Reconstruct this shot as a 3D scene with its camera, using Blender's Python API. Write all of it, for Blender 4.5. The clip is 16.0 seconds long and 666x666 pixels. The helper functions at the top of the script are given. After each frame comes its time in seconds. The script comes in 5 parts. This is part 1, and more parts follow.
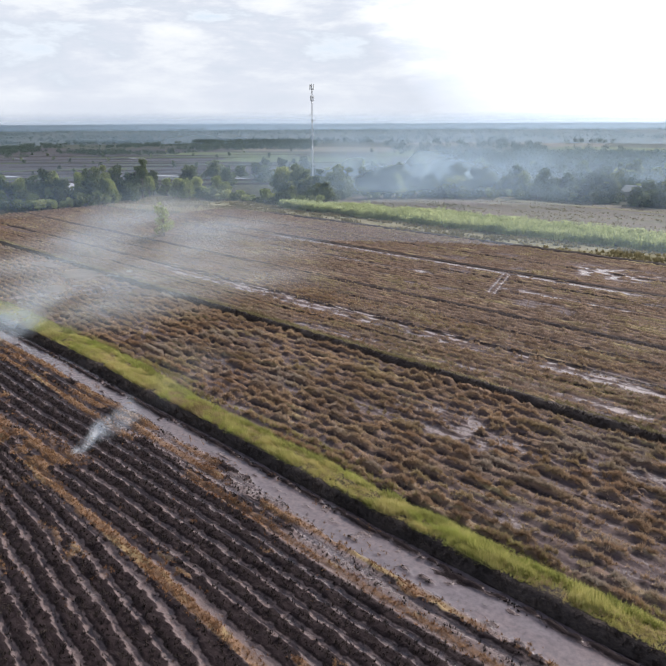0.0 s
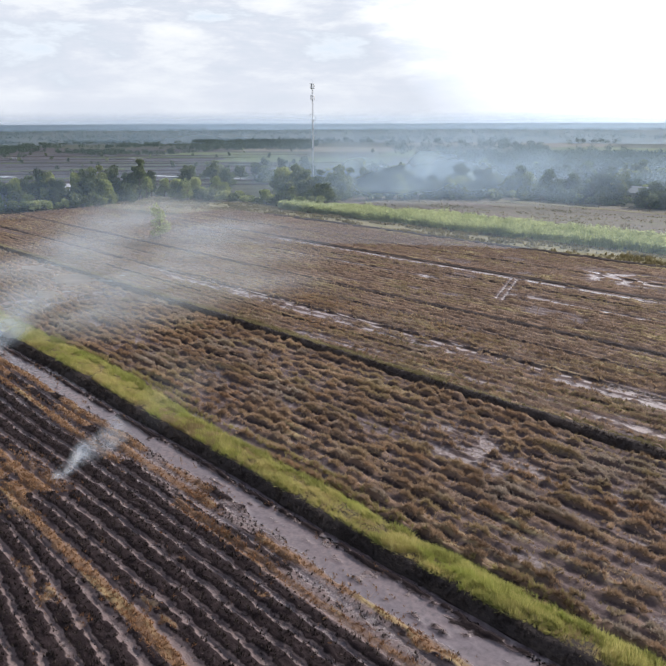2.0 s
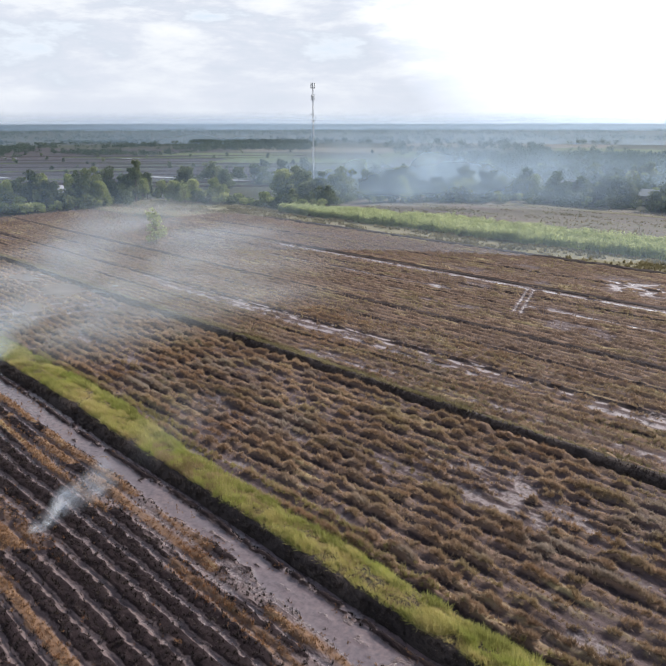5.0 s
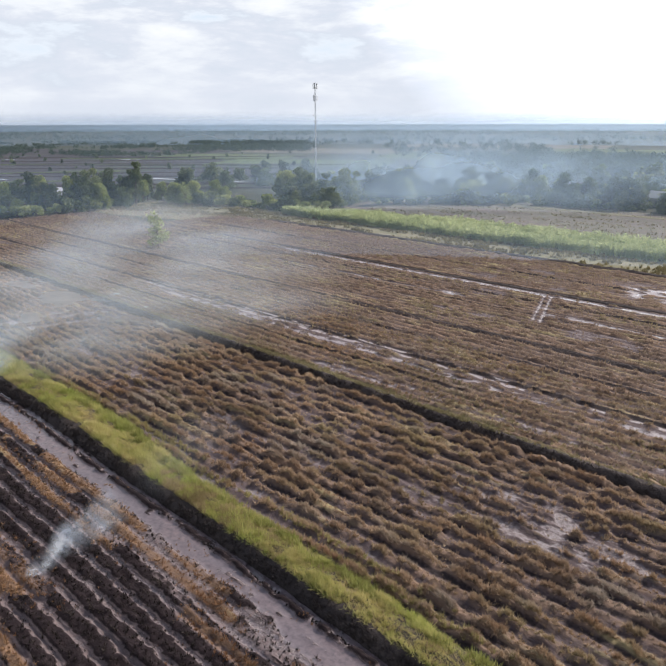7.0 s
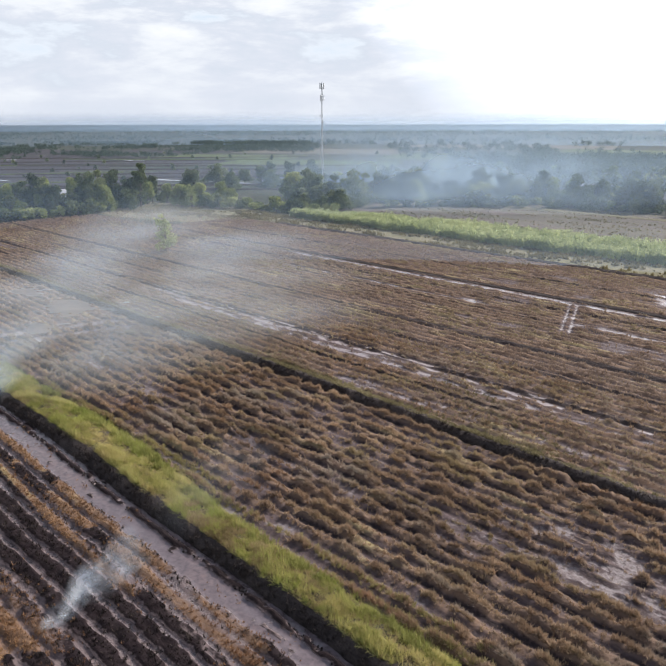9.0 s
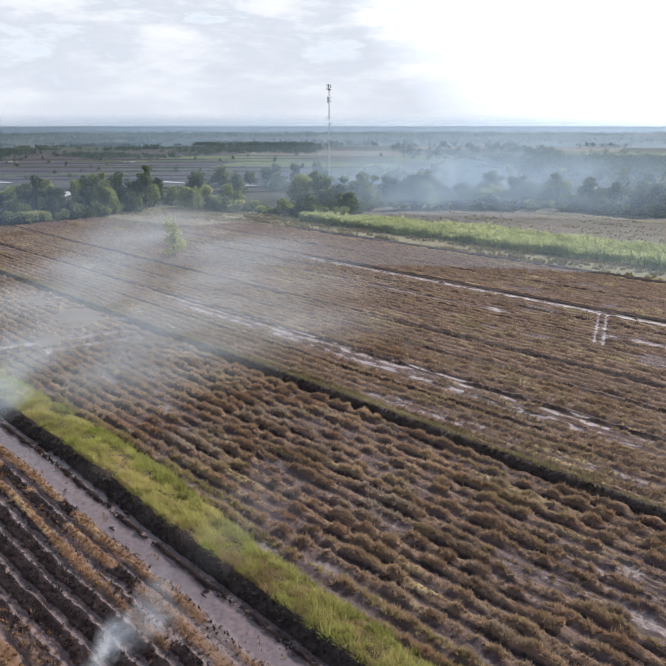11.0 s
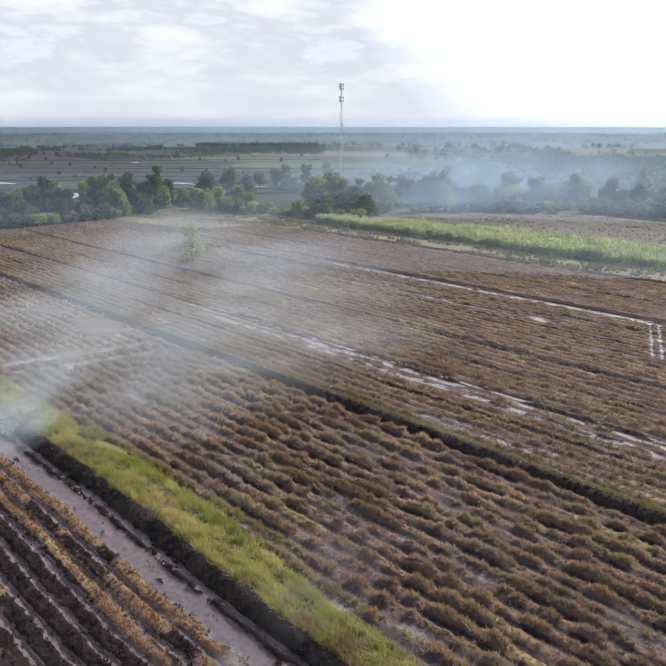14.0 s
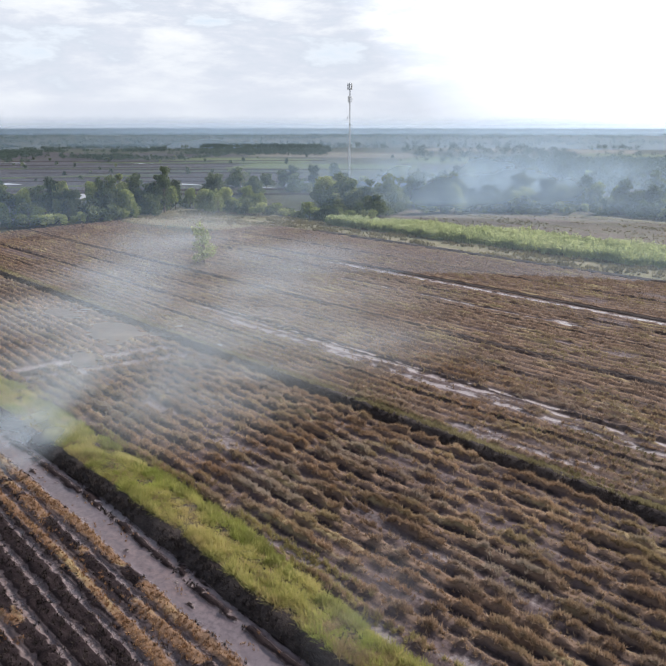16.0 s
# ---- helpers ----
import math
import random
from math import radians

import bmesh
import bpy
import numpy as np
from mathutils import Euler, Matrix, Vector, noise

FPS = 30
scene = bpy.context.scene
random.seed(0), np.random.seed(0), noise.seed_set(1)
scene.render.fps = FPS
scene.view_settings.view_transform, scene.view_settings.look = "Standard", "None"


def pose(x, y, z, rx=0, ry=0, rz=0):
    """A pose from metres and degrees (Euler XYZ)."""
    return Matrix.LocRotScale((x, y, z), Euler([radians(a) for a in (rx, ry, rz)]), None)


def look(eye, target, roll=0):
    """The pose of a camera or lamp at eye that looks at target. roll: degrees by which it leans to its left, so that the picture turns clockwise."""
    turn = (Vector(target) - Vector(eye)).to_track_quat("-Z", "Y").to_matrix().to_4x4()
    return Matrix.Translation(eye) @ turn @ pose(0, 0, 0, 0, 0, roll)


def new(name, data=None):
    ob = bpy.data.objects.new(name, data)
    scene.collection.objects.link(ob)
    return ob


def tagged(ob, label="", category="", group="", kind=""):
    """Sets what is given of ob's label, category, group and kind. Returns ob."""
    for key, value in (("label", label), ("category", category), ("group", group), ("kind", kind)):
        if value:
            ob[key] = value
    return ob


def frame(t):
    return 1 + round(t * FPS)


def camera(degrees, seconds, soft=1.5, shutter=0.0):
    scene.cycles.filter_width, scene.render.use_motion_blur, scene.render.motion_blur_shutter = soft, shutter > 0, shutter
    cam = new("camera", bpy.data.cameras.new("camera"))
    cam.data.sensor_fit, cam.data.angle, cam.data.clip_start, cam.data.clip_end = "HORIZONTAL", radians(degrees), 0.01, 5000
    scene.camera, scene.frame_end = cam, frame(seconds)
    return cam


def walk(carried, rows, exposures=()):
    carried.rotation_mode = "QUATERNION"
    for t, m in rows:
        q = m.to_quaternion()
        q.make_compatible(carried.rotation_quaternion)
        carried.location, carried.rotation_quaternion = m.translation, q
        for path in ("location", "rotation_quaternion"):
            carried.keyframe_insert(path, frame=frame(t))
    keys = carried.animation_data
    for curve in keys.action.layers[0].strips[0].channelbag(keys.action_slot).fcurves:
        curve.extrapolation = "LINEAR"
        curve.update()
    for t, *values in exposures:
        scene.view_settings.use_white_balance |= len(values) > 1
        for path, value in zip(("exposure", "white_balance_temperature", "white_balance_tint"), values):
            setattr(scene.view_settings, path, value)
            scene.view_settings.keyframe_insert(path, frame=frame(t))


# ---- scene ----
cam = camera(50.0, 16.0, 1.45)
PATH = [
    (0, (9.434, 2.752, 25.361), (8.068, 4.095, 24.789), -0.25),
    (0.5, (8.733, 3.465, 25.327), (7.366, 4.807, 24.755), -0.28),
    (1, (7.961, 4.197, 25.34), (6.594, 5.539, 24.767), -0.25),
    (1.5, (7.116, 4.905, 25.305), (5.749, 6.248, 24.732), -0.21),
    (2, (6.196, 5.743, 25.205), (4.829, 7.086, 24.633), -0.2),
    (2.5, (5.32, 6.423, 25.243), (3.954, 7.766, 24.67), -0.2),
    (3, (4.422, 7.005, 25.321), (3.057, 8.349, 24.747), -0.18),
    (3.5, (3.486, 7.672, 25.266), (2.121, 9.017, 24.693), -0.15),
    (4, (2.361, 8.423, 25.23), (0.997, 9.77, 24.658), -0.1),
    (6.5, (-2.775, 11.046, 25.301), (-4.135, 12.397, 24.73), -0.1),
    (7, (-3.922, 11.445, 25.303), (-5.281, 12.797, 24.733), -0.1),
    (7.5, (-5.016, 11.733, 25.333), (-6.376, 13.085, 24.764), -0.1),
    (8, (-6.233, 12.081, 25.349), (-7.593, 13.433, 24.781), -0.1),
    (8.5, (-7.44, 12.396, 25.437), (-8.8, 13.747, 24.867), -0.1),
    (11, (-13.504, 13.555, 25.532), (-14.864, 14.908, 24.966), -0.0),
    (11.5, (-14.757, 13.745, 25.495), (-16.117, 15.097, 24.929), 0.0),
    (12, (-15.969, 13.903, 25.51), (-17.329, 15.255, 24.944), -0.0),
    (12.5, (-17.076, 14.153, 25.437), (-18.438, 15.504, 24.873), -0.0),
    (13, (-18.331, 14.243, 25.377), (-19.692, 15.596, 24.814), 0.03),
    (13.5, (-19.565, 14.356, 25.319), (-20.927, 15.709, 24.755), 0.03),
    (14, (-20.904, 14.471, 25.24), (-22.264, 15.825, 24.676), 0.03),
    (14.5, (-21.964, 14.602, 25.102), (-23.324, 15.956, 24.54), 0.03),
    (15, (-22.979, 14.675, 25.036), (-24.34, 16.028, 24.473), 0.03),
    (15.5, (-23.881, 14.743, 24.905), (-25.244, 16.095, 24.344), 0.03),
    (16, (-24.264, 14.814, 24.81), (-25.629, 16.164, 24.25), 0.03),
]
walk(cam, [(t, look(eye, target, roll)) for t, eye, target, roll in PATH], [(0.0, 0.60, 6250, 10), (16.0, 0.60, 6250, 10)])

# ---------------------------------------------------------------- world, sun
SUN_YAW, SUN_UP = -14.0, 36.0          # degrees left of +y, degrees above the horizon
sun_dir = Vector((-math.sin(radians(SUN_YAW)) * math.cos(radians(SUN_UP)),
                  math.cos(radians(SUN_YAW)) * math.cos(radians(SUN_UP)), math.sin(radians(SUN_UP))))


def build_world():
    w = bpy.data.worlds.new("sky")
    scene.world = w
    w.use_nodes = True
    nt = w.node_tree
    nt.nodes.clear()
    N, L = nt.nodes.new, nt.links.new
    out, bg = N("ShaderNodeOutputWorld"), N("ShaderNodeBackground")
    sky = N("ShaderNodeTexSky")
    sky.sky_type, sky.sun_disc = "NISHITA", False
    sky.sun_elevation, sky.sun_rotation = radians(SUN_UP), radians(-SUN_YAW)
    sky.air_density, sky.dust_density, sky.ozone_density = 1.0, 3.0, 1.0
    tc, sep = N("ShaderNodeTexCoord"), N("ShaderNodeSeparateXYZ")
    L(tc.outputs["Generated"], sep.inputs[0])
    # clouds stretch sideways, the more so the lower they lie
    flat = N("ShaderNodeMapping")
    flat.inputs["Scale"].default_value, flat.inputs["Location"].default_value = (1.0, 1.0, 3.6), (3.1, 7.4, 0.4)
    L(tc.outputs["Generated"], flat.inputs["Vector"])
    # the cloud bank lies low; higher up the sky opens to blue
    cover2 = N("ShaderNodeMapRange")
    cover2.inputs["From Min"].default_value, cover2.inputs["From Max"].default_value = 0.30, 0.65
    cover2.inputs["To Min"].default_value, cover2.inputs["To Max"].default_value = 1.0, 0.30
    L(sep.outputs["Z"], cover2.inputs["Value"])
    # cloud bodies: lit tops and greyer bellies, in two sizes, with a few thin blue gaps
    body = N("ShaderNodeTexNoise")
    body.inputs["Scale"].default_value, body.inputs["Detail"].default_value = 6.5, 8.0
    body.inputs["Roughness"].default_value, body.inputs["Distortion"].default_value = 0.60, 0.15
    L(flat.outputs[0], body.inputs["Vector"])
    low = N("ShaderNodeMapRange")
    low.inputs["From Min"].default_value, low.inputs["From Max"].default_value = 0.02, 0.13
    low.inputs["To Min"].default_value, low.inputs["To Max"].default_value = 0.25, 1.0
    L(sep.outputs["Z"], low.inputs["Value"])
    off, part_, back = N("ShaderNodeMath"), N("ShaderNodeMath"), N("ShaderNodeMath")
    off.operation, part_.operation, back.operation = "SUBTRACT", "MULTIPLY", "ADD"
    off.inputs[1].default_value = back.inputs[1].default_value = 0.5
    L(body.outputs["Fac"], off.inputs[0]); L(off.outputs[0], part_.inputs[0]); L(low.outputs[0], part_.inputs[1]); L(part_.outputs[0], back.inputs[0])
    ramp = N("ShaderNodeValToRGB")
    els = ramp.color_ramp.elements
    els[0].position, els[0].color = 0.32, (0.84, 0.93, 1.02, 1)
    els[1].position, els[1].color = 0.66, (1.10, 1.10, 1.10, 1)
    for pos, c in ((0.40, (0.93, 0.98, 1.04, 1)), (0.455, (0.80, 0.845, 0.92, 1)), (0.50, (0.85, 0.88, 0.95, 1)), (0.56, (0.98, 1.0, 1.03, 1))):
        e = els.new(pos)
        e.color = c
    L(back.outputs[0], ramp.inputs["Fac"])
    # thin cloud glows towards the sun
    dot = N("ShaderNodeVectorMath"); dot.operation = "DOT_PRODUCT"
    dot.inputs[1].default_value = sun_dir
    L(tc.outputs["Generated"], dot.inputs[0])
    glow = N("ShaderNodeMapRange")
    glow.inputs["From Min"].default_value, glow.inputs["From Max"].default_value = 0.50, 0.76
    glow.inputs["To Min"].default_value, glow.inputs["To Max"].default_value = 0.61, 1.5
    L(dot.outputs["Value"], glow.inputs["Value"])
    lit = N("ShaderNodeVectorMath"); lit.operation = "SCALE"
    L(ramp.outputs["Color"], lit.inputs[0]); L(glow.outputs[0], lit.inputs["Scale"])
    base = N("ShaderNodeVectorMath"); base.operation = "SCALE"; base.inputs["Scale"].default_value = 0.11
    L(sky.outputs["Color"], base.inputs[0])
    mix = N("ShaderNodeMix"); mix.data_type = "RGBA"
    L(cover2.outputs[0], mix.inputs["Factor"]); L(base.outputs[0], mix.inputs["A"]); L(lit.outputs[0], mix.inputs["B"])
    L(mix.outputs["Result"], bg.inputs["Color"])
    L(bg.outputs[0], out.inputs["Surface"])


build_world()
sun = new("sun", bpy.data.lights.new("sun", "SUN"))
sun.data.energy, sun.data.angle, sun.data.color = 4.9, radians(2.0), (1.0, 0.91, 0.80)
sun.matrix_world = look(sun_dir * 300, (0, 0, 0))


# ---------------------------------------------------------------- materials
def mat(name):
    m = bpy.data.materials.new(name)
    m.use_nodes = True
    nt = m.node_tree
    nt.nodes.clear()
    return m, nt.nodes.new, nt.links.new


def noise_node(N, L, scale, detail=5.0, rough=0.6, vec=None, stretch=None, distortion=0.0):
    n = N("ShaderNodeTexNoise")
    n.inputs["Scale"].default_value, n.inputs["Detail"].default_value = scale, detail
    n.inputs["Roughness"].default_value, n.inputs["Distortion"].default_value = rough, distortion
    if vec is not None:
        if stretch:
            mp = N("ShaderNodeMapping")
            mp.inputs["Scale"].default_value = stretch
            L(vec, mp.inputs["Vector"])
            vec = mp.outputs[0]
        L(vec, n.inputs["Vector"])
    return n.outputs["Fac"]


def span(N, L, value, a, b, lo=0.0, hi=1.0):
    r = N("ShaderNodeMapRange")
    for key, v in (("From Min", a), ("From Max", b), ("To Min", lo), ("To Max", hi)):
        r.inputs[key].default_value = v
    L(value, r.inputs["Value"])
    return r.outputs[0]


def blend(N, L, fac, a, b, how="MIX"):
    m = N("ShaderNodeMix")
    m.data_type, m.blend_type = "RGBA", how
    for key, v in (("Factor", fac), ("A", a), ("B", b)):
        if isinstance(v, (int, float)):
            m.inputs[key].default_value = v
        elif isinstance(v, tuple):
            m.inputs[key].default_value = (*v, 1)
        else:
            L(v, m.inputs[key])
    return m.outputs["Result"]


def calc(N, L, how, a, b):
    m = N("ShaderNodeMath")
    m.operation = how
    for k, v in ((0, a), (1, b)):
        if isinstance(v, (int, float)):
            m.inputs[k].default_value = v
        else:
            L(v, m.inputs[k])
    return m.outputs[0]


def principled(N, L, colour, rough, bump=None, strength=0.4, distance=0.05, spec=0.3):
    p, out = N("ShaderNodeBsdfPrincipled"), N("ShaderNodeOutputMaterial")
    for key, v in (("Base Color", colour), ("Roughness", rough), ("Specular IOR Level", spec)):
        if isinstance(v, (int, float)):
            p.inputs[key].default_value = v
        elif isinstance(v, tuple):
            p.inputs[key].default_value = (*v, 1)
        else:
            L(v, p.inputs[key])
    if bump is not None:
        b = N("ShaderNodeBump")
        b.inputs["Strength"].default_value, b.inputs["Distance"].default_value = strength, distance
        L(bump, b.inputs["Height"])
        L(b.outputs[0], p.inputs["Normal"])
    L(p.outputs[0], out.inputs["Surface"])
    return p


def where(N):
    return N("ShaderNodeNewGeometry").outputs["Position"]


def field_soil(name, mud, straw, dark, wet_colour, gloss=0.62, polish=0.46):
    """Soil with straw, dark and wet cover given at each point of the mesh; dark is ash on burnt soil, painted row shade
    on stubble soil.
    """
    m, N, L = mat(name)
    pos = where(N)
    cov = N("ShaderNodeAttribute"); cov.attribute_name = "cover"
    sep = N("ShaderNodeSeparateColor")
    L(cov.outputs["Color"], sep.inputs[0])
    fine = noise_node(N, L, 3.2, 6, 0.7, pos)
    grain = noise_node(N, L, 7.0, 5, 0.7, pos, (0.35, 1.8, 1))
    wide = noise_node(N, L, 0.16, 4, 0.6, pos, (0.5, 1.5, 1))
    col = blend(N, L, span(N, L, wide, 0.3, 0.7), mud, tuple(0.72 * c for c in mud))
    col = blend(N, L, span(N, L, grain, 0.35, 0.7), col, tuple(0.6 * c for c in mud))

    def mask(chan, soft=0.35):
        j = calc(N, L, "ADD", sep.outputs[chan], calc(N, L, "MULTIPLY", calc(N, L, "SUBTRACT", fine, 0.5), 1.1))
        return span(N, L, j, 0.5 - soft / 2, 0.5 + soft / 2)

    straw_tone = blend(N, L, span(N, L, grain, 0.3, 0.75), straw, tuple(0.5 * c for c in straw))
    drift = noise_node(N, L, 0.12, 5, 0.65, pos, (0.45, 1.7, 1))
    straw_tone = blend(N, L, span(N, L, drift, 0.44, 0.62, 0.0, 0.7), straw_tone, (0.150, 0.098, 0.068))
    straw_tone = blend(N, L, span(N, L, noise_node(N, L, 0.2, 5, 0.65, pos, (0.5, 1.6, 1), 0.5), 0.54, 0.68, 0.0, 0.7), straw_tone, (0.24, 0.20, 0.10))
    col = blend(N, L, mask("Red"), col, straw_tone)
    dark_tone = blend(N, L, span(N, L, grain, 0.45, 0.8), dark, tuple(2.0 * c for c in dark))
    dark_tone = blend(N, L, span(N, L, noise_node(N, L, 5.0, 4, 0.7, pos), 0.60, 0.72, 0.0, 0.6), dark_tone, tuple(0.6 * c for c in mud))
    col = blend(N, L, mask("Green"), col, dark_tone)
    wet = mask("Blue", 0.25)
    col = blend(N, L, wet, col, blend(N, L, span(N, L, fine, 0.4, 0.65), blend(N, L, span(N, L, wide, 0.4, 0.6), wet_colour, (1.2 * wet_colour[0], 1.1 * wet_colour[1], wet_colour[2])), tuple(0.64 * c for c in wet_colour)))
    rough = calc(N, L, "SUBTRACT", 0.85, calc(N, L, "MULTIPLY", wet, polish))
    h = calc(N, L, "MULTIPLY", calc(N, L, "ADD", fine, calc(N, L, "MULTIPLY", grain, 0.5)), calc(N, L, "SUBTRACT", 1.0, calc(N, L, "MULTIPLY", wet, 0.85)))
    principled(N, L, col, rough, h, 0.7, 0.12, calc(N, L, "ADD", 0.08, calc(N, L, "MULTIPLY", wet, gloss)))
    return m


def leafy(name, tones, thin=0.35, patch=0.1, patches=(), vary=0.0):
    """Blades and leaves: varied from piece to piece and from patch to patch, letting some light through."""
    m, N, L = mat(name)
    geo = N("ShaderNodeNewGeometry")
    pos = geo.outputs["Position"]
    ramp = N("ShaderNodeValToRGB")
    els = ramp.color_ramp.elements
    while len(els) < len(tones):
        els.new(0.5)
    for k, c in enumerate(tones):
        els[k].position, els[k].color = k / (len(tones) - 1), (*c, 1)
    patchy = noise_node(N, L, patch, 4, 0.6, pos)
    f = calc(N, L, "ADD", calc(N, L, "MULTIPLY", geo.outputs["Random Per Island"], 0.42), calc(N, L, "MULTIPLY", span(N, L, patchy, 0.28, 0.72), 0.58))
    if vary:
        f = calc(N, L, "ADD", f, calc(N, L, "MULTIPLY", calc(N, L, "SUBTRACT", N("ShaderNodeObjectInfo").outputs["Random"], 0.5), vary))
    L(f, ramp.inputs["Fac"])
    col = ramp.outputs["Color"]
    for k, (scale, lo, hi, amount, tint) in enumerate(patches):
        g = noise_node(N, L, scale, 4, 0.6, pos, (0.6 + 0.13 * k, 1.5, 1), 0.3 * k)
        col = blend(N, L, span(N, L, g, lo, hi, 0, amount), col, tint)
    d, t, mix, out = N("ShaderNodeBsdfDiffuse"), N("ShaderNodeBsdfTranslucent"), N("ShaderNodeMixShader"), N("ShaderNodeOutputMaterial")
    L(col, d.inputs["Color"]); L(col, t.inputs["Color"])
    mix.inputs[0].default_value = thin
    L(d.outputs[0], mix.inputs[1]); L(t.outputs[0], mix.inputs[2])
    L(mix.outputs[0], out.inputs["Surface"])
    return m


def plain_soil(name, a, b, c, scale=0.05, stretch=(0.4, 1.4, 1)):
    m, N, L = mat(name)
    pos = where(N)
    w = noise_node(N, L, scale, 6, 0.65, pos, stretch)
    f = noise_node(N, L, scale * 14, 5, 0.7, pos, stretch)
    col = blend(N, L, span(N, L, w, 0.35, 0.65), a, b)
    col = blend(N, L, span(N, L, f, 0.42, 0.72), col, c)
    principled(N, L, col, 0.95, f, 0.5, 0.3, 0.06)
    return m


def water(name, tint):
    m, N, L = mat(name)
    pos = where(N)
    h = noise_node(N, L, 2.0, 3, 0.5, pos)
    principled(N, L, tint, 0.06, h, 0.05, 0.02, 0.55)
    return m


def smooth_mat(name, colour, rough=0.5, metallic=0.0):
    m, N, L = mat(name)
    n = noise_node(N, L, 3.0, 5, 0.6, where(N))
    p = principled(N, L, blend(N, L, span(N, L, n, 0.3, 0.8), colour, tuple(0.72 * c for c in colour)), rough)
    p.inputs["Metallic"].default_value = metallic
    return m


def smoke_mat(name, colour, density, scale, soft, seed):
    """Thin smoke: dense where the sheet's own cloud pattern is dense, gone towards its border."""
    m, N, L = mat(name)
    uv = N("ShaderNodeUVMap"); uv.uv_map = "UVMap"
    sep = N("ShaderNodeSeparateXYZ")
    L(uv.outputs[0], sep.inputs[0])
    pos = where(N)
    mp = N("ShaderNodeMapping")
    mp.inputs["Location"].default_value = (seed * 13.7, seed * 5.1, seed * 2.3)
    L(pos, mp.inputs["Vector"])
    n = noise_node(N, L, scale, 6, 0.58, mp.outputs[0], (0.75, 0.75, 1.3), 1.1)
    big = noise_node(N, L, scale * 0.35, 3, 0.5, mp.outputs[0])
    # v runs along the plume, u across it: 0 at the border, 1 in the middle
    edge = calc(N, L, "MULTIPLY", sep.outputs["X"], sep.outputs["Y"])
    shape = span(N, L, calc(N, L, "ADD", calc(N, L, "MULTIPLY", n, 0.7), calc(N, L, "MULTIPLY", big, 0.5)), 0.6 - soft, 0.6 + soft)
    a = calc(N, L, "MULTIPLY", calc(N, L, "MULTIPLY", edge, shape), density)
    d, t, both = N("ShaderNodeBsdfDiffuse"), N("ShaderNodeBsdfTranslucent"), N("ShaderNodeMixShader")
    d.inputs["Color"].default_value = t.inputs["Color"].default_value = (*colour, 1)
    both.inputs[0].default_value = 0.5
    L(d.outputs[0], both.inputs[1]); L(t.outputs[0], both.inputs[2])
    clear, mix, out = N("ShaderNodeBsdfTransparent"), N("ShaderNodeMixShader"), N("ShaderNodeOutputMaterial")
    L(a, mix.inputs[0]); L(clear.outputs[0], mix.inputs[1]); L(both.outputs[0], mix.inputs[2])
    L(mix.outputs[0], out.inputs["Surface"])
    return m


M_BURNT = field_soil("burnt_field_soil", (0.150, 0.116, 0.117), (0.140, 0.084, 0.054), (0.0120, 0.0082, 0.0092), (0.096, 0.076, 0.085), 0.42, 0.64)
# wet tone is lighter than the mud: sky sheen put into its colour
M_STUBBLE_SOIL = field_soil("stubble_field_soil", (0.100, 0.075, 0.077), (0.145, 0.100, 0.076), (0.021, 0.016, 0.017), (0.185, 0.156, 0.166), 0.40, 0.30)
# dark earth, toned down further to carry the shade on bund sides
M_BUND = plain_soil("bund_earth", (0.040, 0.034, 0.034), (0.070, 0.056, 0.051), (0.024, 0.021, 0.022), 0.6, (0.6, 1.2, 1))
M_PATH = plain_soil("trodden_path", (0.28, 0.24, 0.16), (0.34, 0.29, 0.21), (0.20, 0.19, 0.11), 0.4)
M_GROUND = plain_soil("plain_earth", (0.045, 0.046, 0.036), (0.032, 0.042, 0.027), (0.06, 0.056, 0.045), 0.006, (1, 1, 1))
M_FAR_PADDY = plain_soil("wet_paddy_earth", (0.040, 0.035, 0.038), (0.056, 0.050, 0.053), (0.026, 0.023, 0.025), 0.03)
M_FAR_GREEN = plain_soil("green_paddy", (0.07, 0.09, 0.038), (0.088, 0.10, 0.044), (0.055, 0.066, 0.033), 0.03)
M_FALLOW = plain_soil("fallow_earth", (0.100, 0.082, 0.078), (0.088, 0.092, 0.055), (0.170, 0.142, 0.130), 0.10, (0.22, 2.6, 1))
M_TRACK = plain_soil("grassy_track", (0.15, 0.14, 0.085), (0.21, 0.18, 0.135), (0.11, 0.11, 0.06), 0.25, (0.3, 1.5, 1))
M_STRAW = leafy("stubble_straw", ((0.085, 0.056, 0.043), (0.28, 0.193, 0.130), (0.64, 0.495, 0.335)), 0.26, 0.12,
                ((0.16, 0.50, 0.64, 0.7, (0.30, 0.245, 0.135)), (0.13, 0.54, 0.64, 0.6, (0.29, 0.18, 0.11)), (0.12, 0.53, 0.64, 0.75, (0.33, 0.285, 0.24))))
M_STRAW_RED = leafy("far_stubble_straw", ((0.125, 0.090, 0.071), (0.265, 0.194, 0.146), (0.46, 0.360, 0.275)), 0.30, 0.06,
                    ((0.1, 0.48, 0.60, 0.8, (0.29, 0.245, 0.135)), (0.08, 0.52, 0.64, 0.6, (0.24, 0.168, 0.12))))
M_CHAR = leafy("charred_stubble", ((0.008, 0.007, 0.007), (0.02, 0.017, 0.016), (0.10, 0.08, 0.07)), 0.15, 0.5)
M_UNBURNT = leafy("unburnt_straw", ((0.080, 0.043, 0.026), (0.205, 0.118, 0.066), (0.44, 0.295, 0.165)), 0.24, 0.4, ((0.09, 0.46, 0.60, 0.65, (0.17, 0.085, 0.048)),))
